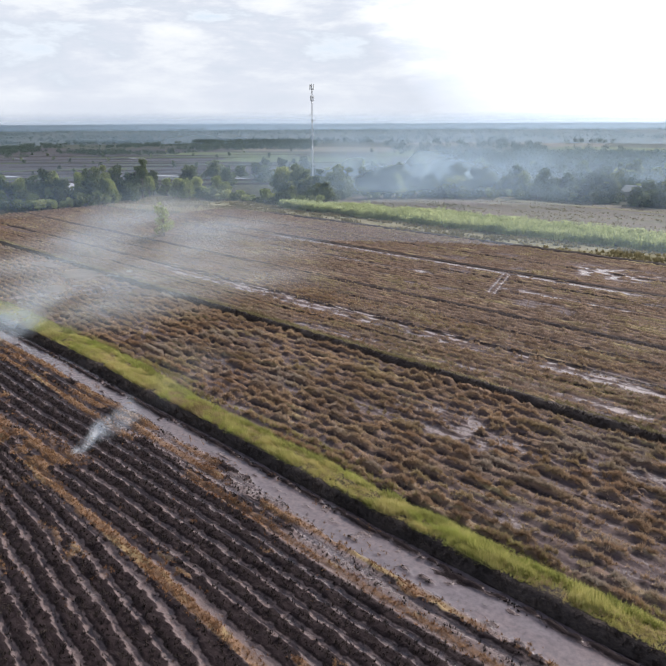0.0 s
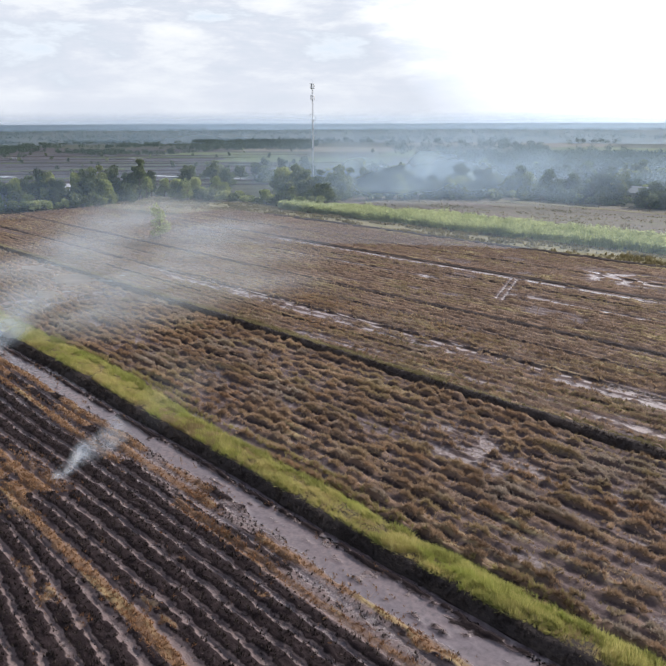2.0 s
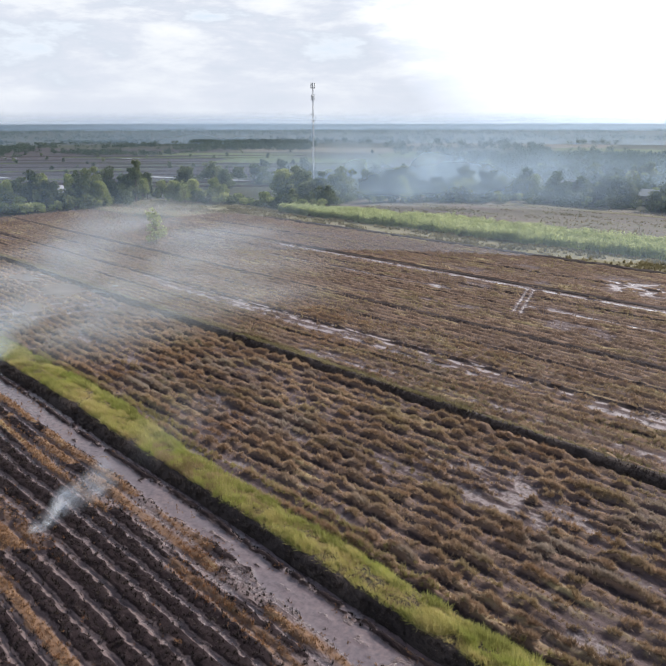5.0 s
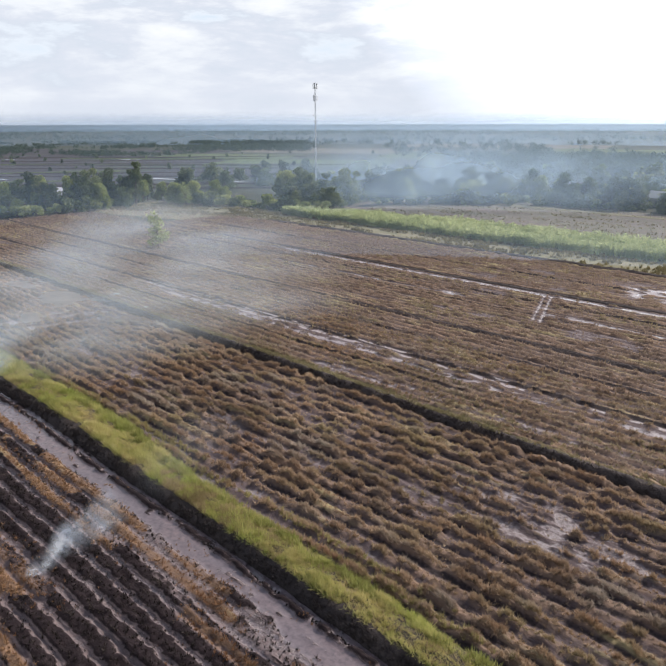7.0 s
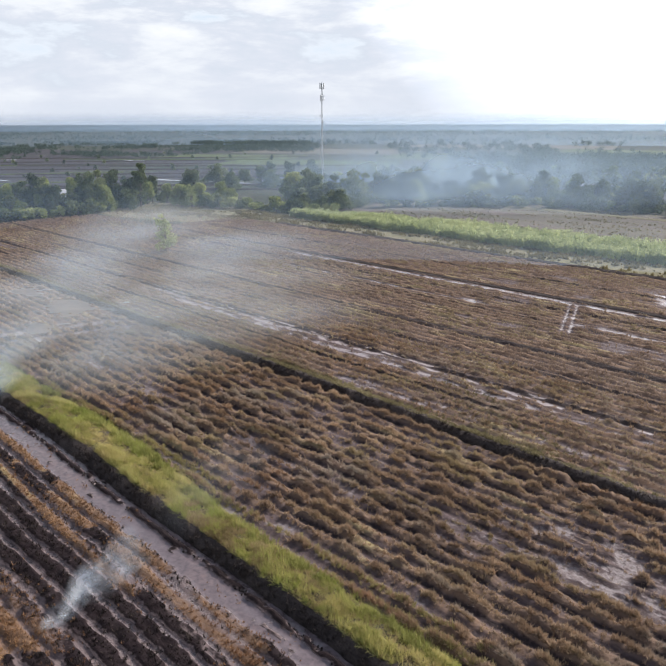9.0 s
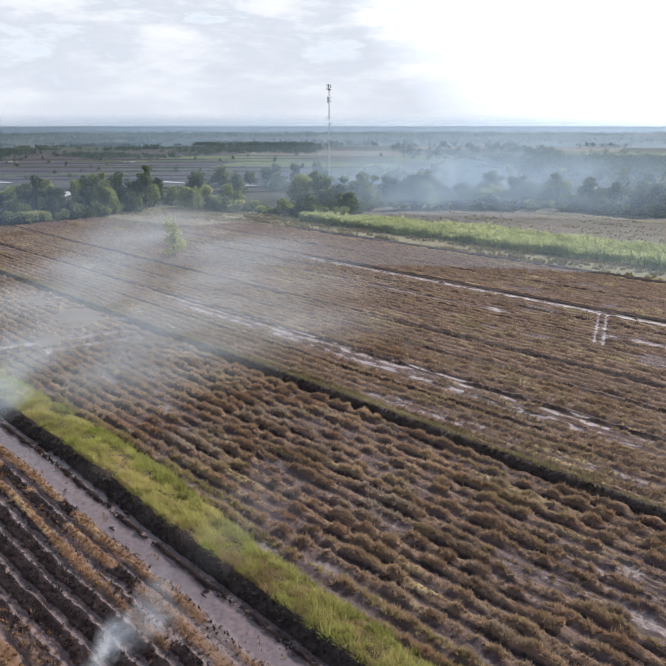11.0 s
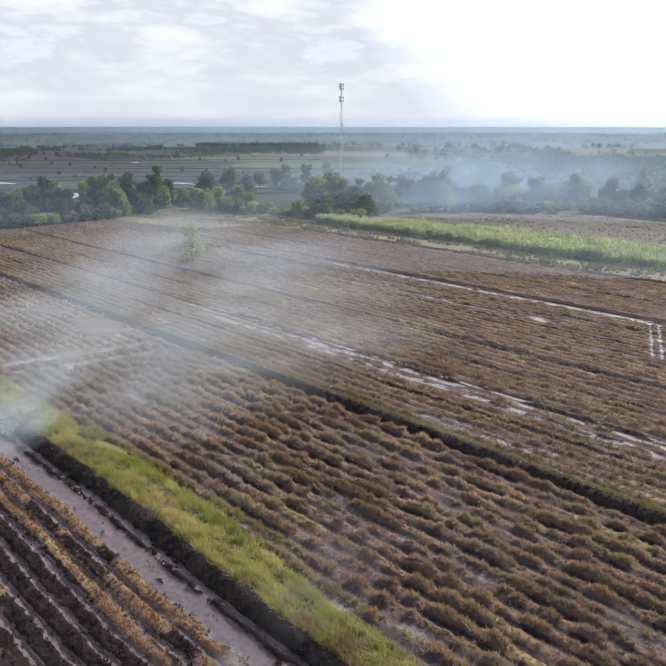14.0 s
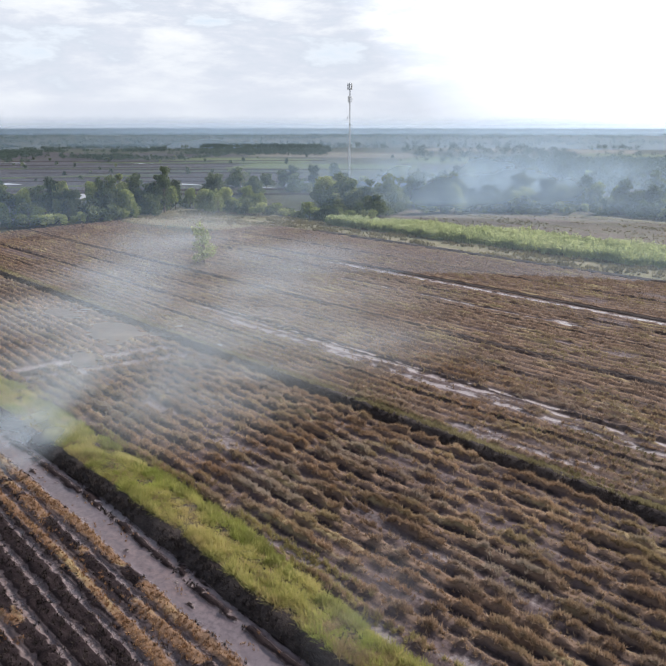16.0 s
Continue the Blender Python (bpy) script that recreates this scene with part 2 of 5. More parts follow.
M_GRASS = leafy("bund_grass", ((0.095, 0.102, 0.030), (0.25, 0.255, 0.078), (0.42, 0.385, 0.15), (0.52, 0.42, 0.23)), 0.46, 0.3,
                ((0.16, 0.52, 0.62, 0.6, (0.275, 0.33, 0.065)), (0.22, 0.51, 0.64, 0.75, (0.48, 0.39, 0.185))))
M_GRASS_BACK = leafy("clump_grass", ((0.10, 0.105, 0.033), (0.22, 0.225, 0.07), (0.38, 0.35, 0.15)), 0.42, 0.4, ((0.2, 0.52, 0.64, 0.5, (0.24, 0.29, 0.06)),))
M_CANE = leafy("cane_leaves", ((0.19, 0.23, 0.10), (0.36, 0.40, 0.19), (0.56, 0.575, 0.34)), 0.52, 0.3)
M_LEAF_DARK = leafy("dark_foliage", ((0.036, 0.046, 0.028), (0.075, 0.092, 0.048), (0.14, 0.158, 0.075)), 0.38, 0.15, (), 0.7)
M_LEAF_FAR = leafy("far_foliage", ((0.026, 0.04, 0.03), (0.055, 0.075, 0.052), (0.09, 0.112, 0.075)), 0.4, 0.02)
M_LEAF_MID = leafy("mid_foliage", ((0.052, 0.068, 0.036), (0.112, 0.135, 0.066), (0.22, 0.235, 0.105)), 0.42, 0.15, (), 0.7)
M_LEAF_LIGHT = leafy("light_foliage", ((0.10, 0.125, 0.05), (0.22, 0.25, 0.09), (0.39, 0.405, 0.165)), 0.48, 0.15, (), 0.5)
M_BARK = smooth_mat("bark", (0.14, 0.105, 0.08), 0.9)
M_STEEL = smooth_mat("galvanised_steel", (0.58, 0.59, 0.61), 0.5, 0.3)
M_PANEL = smooth_mat("antenna_plastic", (0.62, 0.62, 0.62), 0.5)
M_WATER = water("field_water", (0.16, 0.135, 0.125))
M_ROOF = smooth_mat("sheet_roof", (0.42, 0.42, 0.43), 0.5)
M_ROOF_GREY = smooth_mat("weathered_roof", (0.24, 0.25, 0.26), 0.8)
M_PLASTER = smooth_mat("pale_plaster", (0.5, 0.48, 0.44), 0.9)
M_DARK = smooth_mat("dark_opening", (0.03, 0.03, 0.03), 0.8)


# ---------------------------------------------------------------- mesh helpers
def lattice_hash(ix, iy, seed):
    n = (ix.astype(np.int64) * 374761393 + iy.astype(np.int64) * 668265263 + seed * 974634777) & 0x7FFFFFFF
    n = ((n ^ (n >> 13)) * 1274126177) & 0x7FFFFFFF
    return ((n ^ (n >> 16)) & 0xFFFF) / 65535.0


def vnoise(x, y, seed=0):
    """Smooth noise from 0 to 1 over arrays."""
    x, y = np.asarray(x, float), np.asarray(y, float)
    ix, iy = np.floor(x), np.floor(y)
    fx, fy = x - ix, y - iy
    fx, fy = fx * fx * (3 - 2 * fx), fy * fy * (3 - 2 * fy)
    h = lambda a, b: lattice_hash(ix + a, iy + b, seed)
    return (h(0, 0) * (1 - fx) + h(1, 0) * fx) * (1 - fy) + (h(0, 1) * (1 - fx) + h(1, 1) * fx) * fy


def fbm(x, y, seed=0, octaves=4):
    total, amp, size = 0.0, 0.5, 0.0
    for k in range(octaves):
        total = total + amp * vnoise(x * 2 ** k, y * 2 ** k, seed + k)
        size += amp
        amp *= 0.5
    return total / size


def smoothstep(a, b, x):
    t = np.clip((x - a) / (b - a), 0, 1)
    return t * t * (3 - 2 * t)


def mesh_from(name, verts, faces, material, smooth=False):
    me = bpy.data.meshes.new(name)
    verts, faces = np.asarray(verts, np.float32), np.asarray(faces, np.int32)
    n, k = faces.shape
    me.vertices.add(len(verts)); me.vertices.foreach_set("co", verts.ravel())
    me.loops.add(n * k); me.loops.foreach_set("vertex_index", faces.ravel())
    me.polygons.add(n)
    me.polygons.foreach_set("loop_start", np.arange(0, n * k, k, dtype=np.int32))
    if smooth:
        me.polygons.foreach_set("use_smooth", np.ones(n, bool))
    me.update(calc_edges=True)
    me.materials.append(material)
    return me


def sheet(name, xs, ys, height, material, cover=None, skirt=0.6, smooth=True):
    """A sheet over the grid xs, ys with height(x, y) and, on request, cover(x, y) -> straw, dark, wet."""
    xs, ys = np.asarray(xs, float), np.asarray(ys, float)
    X, Y = np.meshgrid(xs, ys)
    Z = height(X, Y)
    if skirt:
        Z = Z.copy()
        for s in ((0, slice(None)), (-1, slice(None)), (slice(None), 0), (slice(None), -1)):
            Z[s] -= skirt
    nx, ny = len(xs), len(ys)
    V = np.stack([X, Y, Z], -1).reshape(-1, 3)
    i = (np.arange(ny - 1)[:, None] * nx + np.arange(nx - 1)[None, :]).ravel()
    F = np.stack([i, i + 1, i + nx + 1, i + nx], 1)
    me = mesh_from(name, V, F, material, smooth)
    if cover is not None:
        c = np.stack([*[np.clip(a, 0, 1) for a in cover(X, Y)], np.ones_like(X)], -1).reshape(-1, 4)
        at = me.attributes.new("cover", "FLOAT_COLOR", "POINT")
        at.data.foreach_set("color", c.astype(np.float32).ravel())
    return new(name, me)


def part(name, bm, material, parent, label=""):
    me = bpy.data.meshes.new(name)
    bm.to_mesh(me)
    bm.free()
    me.materials.append(material)
    ob = new(name, me)
    ob.parent = parent
    return tagged(ob, label)


def share(name, me, parent, m=Matrix(), label=""):
    ob = new(name, me)
    ob.parent = parent
    ob.matrix_local = m
    return tagged(ob, label)


def tuft_mesh(name, places, sizes, material, rng, blades=16, spread=0.9, width=0.10, core=True, droop=0.25):
    """Many tufts in one mesh: a low bumpy core with blades that fan out of it."""
    P, S = np.asarray(places, float), np.asarray(sizes, float)
    n = len(P)
    # blades: one triangle each
    az = rng.uniform(0, 2 * np.pi, (n, blades))
    lean = rng.uniform(0.05, spread, (n, blades))
    ln = rng.uniform(0.6, 1.15, (n, blades)) * S[:, None]
    w = width * rng.uniform(0.6, 1.4, (n, blades)) * np.sqrt(S)[:, None]
    foot = rng.uniform(0, 0.38, (n, blades)) * S[:, None]
    fa = rng.uniform(0, 2 * np.pi, (n, blades))
    bx = P[:, None, 0] + foot * np.cos(fa)
    by = P[:, None, 1] + foot * np.sin(fa)
    bz = np.broadcast_to(P[:, None, 2], bx.shape)
    tx = bx + ln * np.sin(lean) * np.cos(az)
    ty = by + ln * np.sin(lean) * np.sin(az)
    tz = bz + ln * np.cos(lean) * (1 - droop * lean)
    sx, sy = -np.sin(fa + az) * w, np.cos(fa + az) * w
    V = np.stack([np.stack([bx - sx, by - sy, bz - 0.04], -1), np.stack([bx + sx, by + sy, bz - 0.04], -1), np.stack([tx, ty, tz], -1)], 2).reshape(-1, 3)
    F = np.arange(len(V)).reshape(-1, 3)
    if core:
        k = 6
        a = np.arange(k) * 2 * np.pi / k
        r1 = S[:, None] * rng.uniform(0.36, 0.55, (n, k))
        r2 = S[:, None] * rng.uniform(0.18, 0.34, (n, k))
        z2 = S[:, None] * rng.uniform(0.28, 0.46, (n, k))
        ring1 = np.stack([P[:, None, 0] + r1 * np.cos(a), P[:, None, 1] + r1 * np.sin(a), np.broadcast_to(P[:, None, 2] - 0.05, r1.shape)], -1)
        ring2 = np.stack([P[:, None, 0] + r2 * np.cos(a + 0.4), P[:, None, 1] + r2 * np.sin(a + 0.4), P[:, None, 2] + z2], -1)
        top = np.stack([P[:, 0], P[:, 1], P[:, 2] + S * 0.5], -1)[:, None]
        C = np.concatenate([ring1, ring2, top], 1)
        base = len(V) + np.arange(n)[:, None] * (2 * k + 1)
        tri = []
        for j in range(k):
            q = (j + 1) % k
            tri += [(j, q, k + j), (q, k + q, k + j), (k + j, k + q, 2 * k)]
        T = (base[:, :, None] + np.array(tri)[None]).reshape(-1, 3)
        V, F = np.concatenate([V, C.reshape(-1, 3)]), np.concatenate([F, T])
    return mesh_from(name, V, F, material)


# ---------------------------------------------------------------- ground
def graded(lo, hi, near, fine, coarse):
    out, x = [], lo
    while x < hi:
        out.append(x)
        d = max(0.0, near[0] - x, x - near[1])
        x += fine + (coarse - fine) * min(1.0, d / 1500)
    return np.array(out + [hi])


ground = sheet("ground", graded(-4900, 4900, (-300, 60), 12, 300), graded(-4900, 4900, (-60, 300), 12, 300),
               lambda x, y: -0.30 + 0.10 * (fbm(x / 40, y / 40, 5) - 0.5), M_GROUND, None, 0)
tagged(ground, "flat brown-green farmland plain reaching the horizon", "ground", kind="structure")

# ---------------------------------------------------------------- fields
RNG = np.random.default_rng(7)
ROW, BURNT_ROW = 1.27, 1.18           # metres from row to row


def sway(x):
    """How far the bund and the lanes beside it swing out towards their left end."""
    return 0.55 * smoothstep(-14, -45, x) + 0.45 * smoothstep(-50, -66, x)


def bund_width(x):
    """The bund broadens towards its far end."""
    return 1.0 + 0.10 * smoothstep(-14, -25, x) + 0.40 * smoothstep(-42, -54, x)


def burnt_rows(x, y):
    """Row coordinate of the burnt field: whole numbers lie on the pale lanes."""
    bend = 0.112 * (x + 30) * smoothstep(22.0, 18.0, y) + 0.22 * np.sin(x / 13.0) + 0.35 * (fbm(x / 9, y / 9, 31) - 0.5)
    return (y - sway(x) * smoothstep(20, 29, y) + bend) / BURNT_ROW + 0.39


def burnt_ridge(x, y):
    f = burnt_rows(x, y) % 1.0 + 0.34 * (fbm(x * 1.7, y * 2.2, 37) - 0.5)
    thin = 1 - 0.75 * smoothstep(27.2, 28.4, y - sway(x)) * smoothstep(0.40, 0.55, fbm(x / 4, y / 0.8, 38)) * smoothstep(-50, -42, x)
    return smoothstep(0.20, 0.31, f) * smoothstep(0.99, 0.88, f) * thin


def straw_zone(x, y):
    """Where straw escaped the fire: one long swath, the rows beside the flooded lane and the turning place."""
    swath = 1.4 * np.exp(-((y + 0.03 * (x + 24) - 20.5) / 0.42) ** 2) * smoothstep(-47, -40, x)
    turn = smoothstep(0.40, 0.62, fbm(x / 3.5, y / 2.0, 41)) * np.exp(-((y - 21.6 - 0.10 * (x + 46)) / 2.3) ** 2) * smoothstep(-68, -56, x) * smoothstep(-36, -42, x)
    y = y - sway(x)
    far = smoothstep(-45, -58, x)
    row = 1.15 * np.exp(-((y - 28.25 - 0.4 * far) / 0.42) ** 2) * smoothstep(0.32, 0.5, fbm(x / 7, y * 0 + 3, 43) + 0.05 + 0.16 * far)
    row2 = 1.2 * np.exp(-((y - 29.75) / 0.42) ** 2) * smoothstep(0.36, 0.5, fbm(x / 4, y * 0 + 8, 44))
    row3 = 1.0 * np.exp(-((y - 30.75 + 0.6 * smoothstep(-30, -18, x)) / 0.42) ** 2) * smoothstep(0.30, 0.44, fbm(x / 5, y * 0 + 1, 45) + 0.1 * far)
    y = y + sway(x)
    loose = 0.8 * smoothstep(0.66, 0.78, fbm(x / 3, y / 1.2, 46)) * (y < 27)
    return np.clip(swath + 1.3 * turn + row + row2 + row3 + loose, 0, 1)


def clods(x, y):
    """The broken ridge of charred clods between the flooded lane and the bund."""
    y = y - sway(x) - 0.5 * (fbm(x / 2, y * 0, 58) - 0.5)
    return np.exp(-((y - 32.86) / 0.23) ** 2) * smoothstep(0.36, 0.52, fbm(x / 0.8, y / 0.6, 57))


def flooded(x, y):
    lump_ = clods(x, y)
    y = y - sway(x)
    edge = 1.1 * (fbm(x / 1.8, y / 1.5, 51, 5) - 0.5)
    free = (1 - smoothstep(0.3, 0.6, lump_)) * (1 - 0.8 * smoothstep(0.66, 0.76, fbm(x / 1.2, y / 0.6, 53, 4)))
    near = 0.7 * smoothstep(-30, -18, x)
    return free * smoothstep(31.0, 31.35, y + near + edge) * smoothstep(33.6, 33.3, y + 0.4 * edge)


def burnt_height(x, y):
    r = burnt_ridge(x, y) * (1 - flooded(x, y)) * smoothstep(32.4, 31.0, y - sway(x))
    lump = fbm(x * 1.5, y * 1.9, 33, 5)
    return 0.26 * r * (0.15 + 1.3 * lump) + (0.05 + 0.16 * r) * (fbm(x * 2.6, y * 2.6, 35) - 0.5) - 0.05 * flooded(x, y) + 0.24 * clods(x, y) * (0.3 + 1.2 * fbm(x * 2.2, y * 2.2, 36))


def burnt_cover(x, y):
    straw = straw_zone(x, y) * (0.55 + 0.45 * burnt_ridge(x, y))
    wet = np.maximum(flooded(x, y), (0.42 + 0.2 * smoothstep(22, 28, y - sway(x))) * (1 - burnt_ridge(x, y)))
    ash = burnt_ridge(x, y) * (1 - straw) * (1 - flooded(x, y)) + 0.9 * smoothstep(33.3, 33.55, y - sway(x)) + 1.2 * clods(x, y)
    return straw, ash, wet * (1 - 0.6 * straw) * (1 - np.clip(1.4 * clods(x, y), 0, 1))


burnt = sheet("burnt_field", np.arange(-112, 26.1, 0.17), np.concatenate([np.arange(-17, 7, 0.18), np.arange(7, 35.3, 0.15)]), burnt_height, M_BURNT, burnt_cover)
tagged(burnt, "burnt rice field with black ash rows and pale muddy lanes", "field", kind="structure")


def stubble_rows(y, x):
    return (y + 0.18 * np.sin(x / 17.0) + 0.6 * (fbm(x / 9, y / 6, 61) - 0.5) + 0.16 * (fbm(x / 1.8, y / 1.8, 62) - 0.5)) / ROW


WATER_LINES = ((108.2, 0.60, -118, -32, 301, 0.22), (99.0, 0.36, -106, -64, 303, 0.36), (98.2, 0.34, -50, -24, 305, 0.38), (70.9, 0.36, -106, -14, 307, 0.36), (69.4, 0.40, -104, -14, 309, 0.38),
               (71.9, 0.30, -104, -40, 311, 0.42))


def clump(x, y):
    """1 where a thick clump stands in its row, 0 in the gaps between."""
    k = np.floor(stubble_rows(y, x))
    return 0.2 + 0.8 * smoothstep(0.30, 0.62, vnoise(x * 1.0 + 3.7 * k, 1.9 * k, 67))


def muddy(x, y):
    """Bare wet strips in the stubble."""
    a = 0.86 * np.exp(-((y - 50.4 - 0.03 * (x + 20)) / 3.4) ** 2) * smoothstep(0.40, 0.60, fbm(x / 1.5, y / 0.5, 71)) * smoothstep(-42, -26, x)
    b = 0.55 * np.exp(-((y - 69.8) / 1.5) ** 2) * smoothstep(0.42, 0.60, fbm(x / 6, y / 1.2, 72))
    c = 0.8 * np.exp(-((y - 63.3) / 1.0) ** 2) * smoothstep(0.47, 0.57, fbm(x / 1.0, y / 0.5, 73)) * smoothstep(-64, -56, x)
    d = 0.8 * np.exp(-((y - 46) / 1.2) ** 2) * smoothstep(0.52, 0.66, fbm(x / 4, y / 1.2, 74))
    e = smoothstep(0.66, 0.76, fbm(x / 7, y / 2.4, 75)) * 0.6
    e = e + 0.28 * smoothstep(0.62, 0.74, vnoise(np.floor(stubble_rows(y, x)) * 5.3, x / 11, 79)) * (y < 59)
    e = e + 0.38 * smoothstep(0.50, 0.62, fbm(x / 8, y / 2.6, 77)) * (y < 59)
    e = e * (0.35 + 0.65 * smoothstep(-80, -66, x))
    f = np.exp(-((y - 39.5) / 0.9) ** 2) * 0.7 * smoothstep(0.62, 0.72, fbm(x / 4, y / 2, 76))
    g = np.zeros_like(x)
    for yc, half, x0, x1, seed, cut in WATER_LINES:
        off = y - yc - 0.5 * (fbm(x / 6, x * 0, seed + 7) - 0.5)
        g = np.maximum(g, np.exp(-(off / np.where(off < 0, 1.7 * half, half)) ** 2) * smoothstep(x0 - 3, x0, x) * smoothstep(x1 + 3, x1, x) * smoothstep(cut, cut + 0.16, fbm(x / 1.3, y / 0.6, seed)))
    pool = smoothstep(0.42, 0.54, fbm(x / 1.7, y / 1.1, 78)) * np.exp(-((x + 42.5) / 9) ** 4 - ((y - 120.5) / 5.5) ** 4)
    t = (y - 93.5) / 14.5
    off = np.abs(np.abs(x + 48.9 + 6.2 * t) - 0.55)
    wheel = np.exp(-(off / 0.28) ** 2) * smoothstep(0.22, 0.38, fbm(x / 0.9, y / 1.6, 80)) * smoothstep(-0.05, 0.05, t) * smoothstep(1.02, 0.9, t)
    lean = x - 0.26 * (y - 42)
    ragged = 1.5 * (fbm(x / 1.2, y / 1.6, 82) - 0.5)
    side = np.maximum(np.exp(-((lean + 94.0 + ragged) / 0.95) ** 2) * smoothstep(0.30, 0.46, fbm(x / 2.5, y / 2.5, 83)), np.exp(-((lean + 97.9 + ragged) / 0.9) ** 2)) * smoothstep(40.6, 42, y) * smoothstep(58, 56, y)
    side = np.maximum(side, np.exp(-((y - 41.4) / 0.9) ** 2) * smoothstep(-99.2, -98.2, x) * smoothstep(-93.6, -94.6, x))
    spot = np.exp(-((x + 67.2) / 1.9) ** 2 - ((y - 99.9) / 0.6) ** 2) + np.exp(-((x + 44.3) / 1.4) ** 2 - ((y - 38.2) / 0.5) ** 2)
    return np.clip(a + b + c + d + e + f + 1.1 * (g + pool + wheel + side + spot), 0, 1)


def stubble_height(x, y):
    f = stubble_rows(y, x) % 1.0
    r = smoothstep(0.1, 0.4, f) * smoothstep(0.95, 0.65, f)
    m = muddy(x, y)
    lump = fbm(x * 1.5, y * 1.8, 63, 5)
    near = smoothstep(62, 58, y)
    tuft = 0.45 + 0.65 * clump(x, y)
    fine = fbm(x * 3.1, y * 3.4, 69, 3) - 0.5
    return ((0.24 + 0.16 * near) * r * tuft * (0.2 + 1.2 * lump) + (0.10 + 0.06 * near) * lump - 0.04 + 0.16 * near * fine) * (1 - 0.9 * m) + 0.08 * (fbm(x * 1.5, y * 2.4, 65) - 0.5) * m - 0.05 * m


def stubble_cover(x, y):
    f = stubble_rows(y, x) % 1.0
    r = smoothstep(0.1, 0.4, f) * smoothstep(0.95, 0.65, f)
    m = muddy(x, y)
    rut = np.zeros_like(x)
    for yc, wd in ((84.6, 0.55), (71.6, 0.5), (96.4, 0.35), (103.5, 0.3), (78.2, 0.3), (120.0, 0.3), (66.2, 0.3)):
        rut = np.maximum(rut, np.exp(-((y - yc - 0.5 * (fbm(x / 9, y * 0, int(yc)) - 0.5)) / wd) ** 2))
    # dark cover between the rows puts their shade into the soil colour
    return (0.42 + 0.4 * r) * (1 - m), 0.75 * rut + np.where(y < 59, 0.74, 0.54) * (1 - r) * (1 - m), np.where(y < 59, 0.53, 0.66) * m


def field(name, x0, x1, y0, y1, dx, dy, label):
    ob = sheet(name, np.arange(x0, x1, dx), np.append(np.arange(y0, y1, dy), y1), stubble_height, M_STUBBLE_SOIL, stubble_cover)
    return tagged(ob, label, "field", kind="structure")


field("stubble_field_near", -97.0, 14, 36.5, 58.9, 0.13, 0.12, "harvested rice field with brown stubble rows and wet mud")
field("stubble_field_side", -202, -96.9, 37.3, 58.9, 0.4, 0.24, "harvested rice field with brown stubble behind a cross bund")
field("stubble_field_middle", -202, 4, 60.2, 109.2, 0.34, 0.2, "wide harvested rice field of reddish brown stubble")
field("stubble_field_far", -168, 0, 110.2, 133.0, 0.45, 0.28, "far harvested rice field of reddish brown stubble")


def bund(name, x0, x1, ys, zs, rough, material, label, step=0.4, along="x", seed=81, swing=None, widen=None):
    """An earth bund: a profile swept along x or y with an uneven crest."""
    s = np.arange(x0, x1 + step, step)
    prof = np.linspace(0, 1, 15)
    yy, zz = np.interp(prof, np.linspace(0, 1, len(ys)), ys), np.interp(prof, np.linspace(0, 1, len(zs)), zs)
    S, Y = np.meshgrid(s, yy)
    Z = np.broadcast_to(zz[:, None], S.shape).copy()
    live = np.sin(np.pi * prof)[:, None]
    Z += rough * live * (fbm(S / 1.3, Y / 0.8, seed) - 0.5) * 2
    Y = Y + 0.5 * rough * (fbm(S / 2.5, Y * 0 + 3, seed + 5) - 0.5) * 2
    if widen:
        Y = ys[0] + (Y - ys[0]) * widen(S)
    if swing:
        Y = Y + swing(S)
    V = np.stack([S, Y, Z] if along == "x" else [Y, S, Z], -1).reshape(-1, 3)
    n = len(s)
    i = (np.arange(len(prof) - 1)[:, None] * n + np.arange(n - 1)[None, :]).ravel()
    F = np.stack([i, i + 1, i + n + 1, i + n], 1)
    return tagged(new(name, mesh_from(name, V, F, material, True)), label, "bund", kind="structure")


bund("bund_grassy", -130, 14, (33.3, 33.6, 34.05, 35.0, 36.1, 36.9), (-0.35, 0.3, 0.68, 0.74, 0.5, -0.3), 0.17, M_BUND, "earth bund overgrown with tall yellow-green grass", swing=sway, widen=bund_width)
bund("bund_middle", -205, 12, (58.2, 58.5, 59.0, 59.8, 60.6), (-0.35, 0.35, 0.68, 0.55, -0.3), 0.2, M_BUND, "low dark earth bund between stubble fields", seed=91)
bund("bund_line", -170, 10, (108.9, 109.3, 109.7, 110.1, 110.6), (-0.3, 0.08, 0.17, 0.12, -0.3), 0.12, M_BUND, "low dark earth bund beside shallow water", seed=96)
bund("bund_edge", -150, 10, (132.4, 132.8, 133.5, 134.4, 135.2), (-0.3, 0.2, 0.36, 0.3, -0.3), 0.25, M_BUND, "dark earth bank along a grassy track", seed=99)
bund("bund_cross", 40.5, 58.8, (-97.2, -96.7, -96.1, -95.4, -94.8), (-0.3, 0.10, 0.16, 0.10, -0.3), 0.10, M_BUND, "short earth bund across the field between water ruts", along="y", seed=103, swing=lambda y: 0.26 * (y - 42))
bund("rut_ridge", -170, -8, (84.2, 84.5, 84.8, 85.1, 85.5), (-0.2, 0.12, 0.24, 0.15, -0.2), 0.08, M_BUND, "low dark ridge in the stubble", seed=107)

bund("path_fallow", -146, 30, (207.0, 207.8, 209.0, 210.2, 211.0), (-0.4, 0.05, 0.18, 0.05, -0.4), 0.1, M_TRACK, "pale grassy path in front of the woods", step=1.2, seed=117)

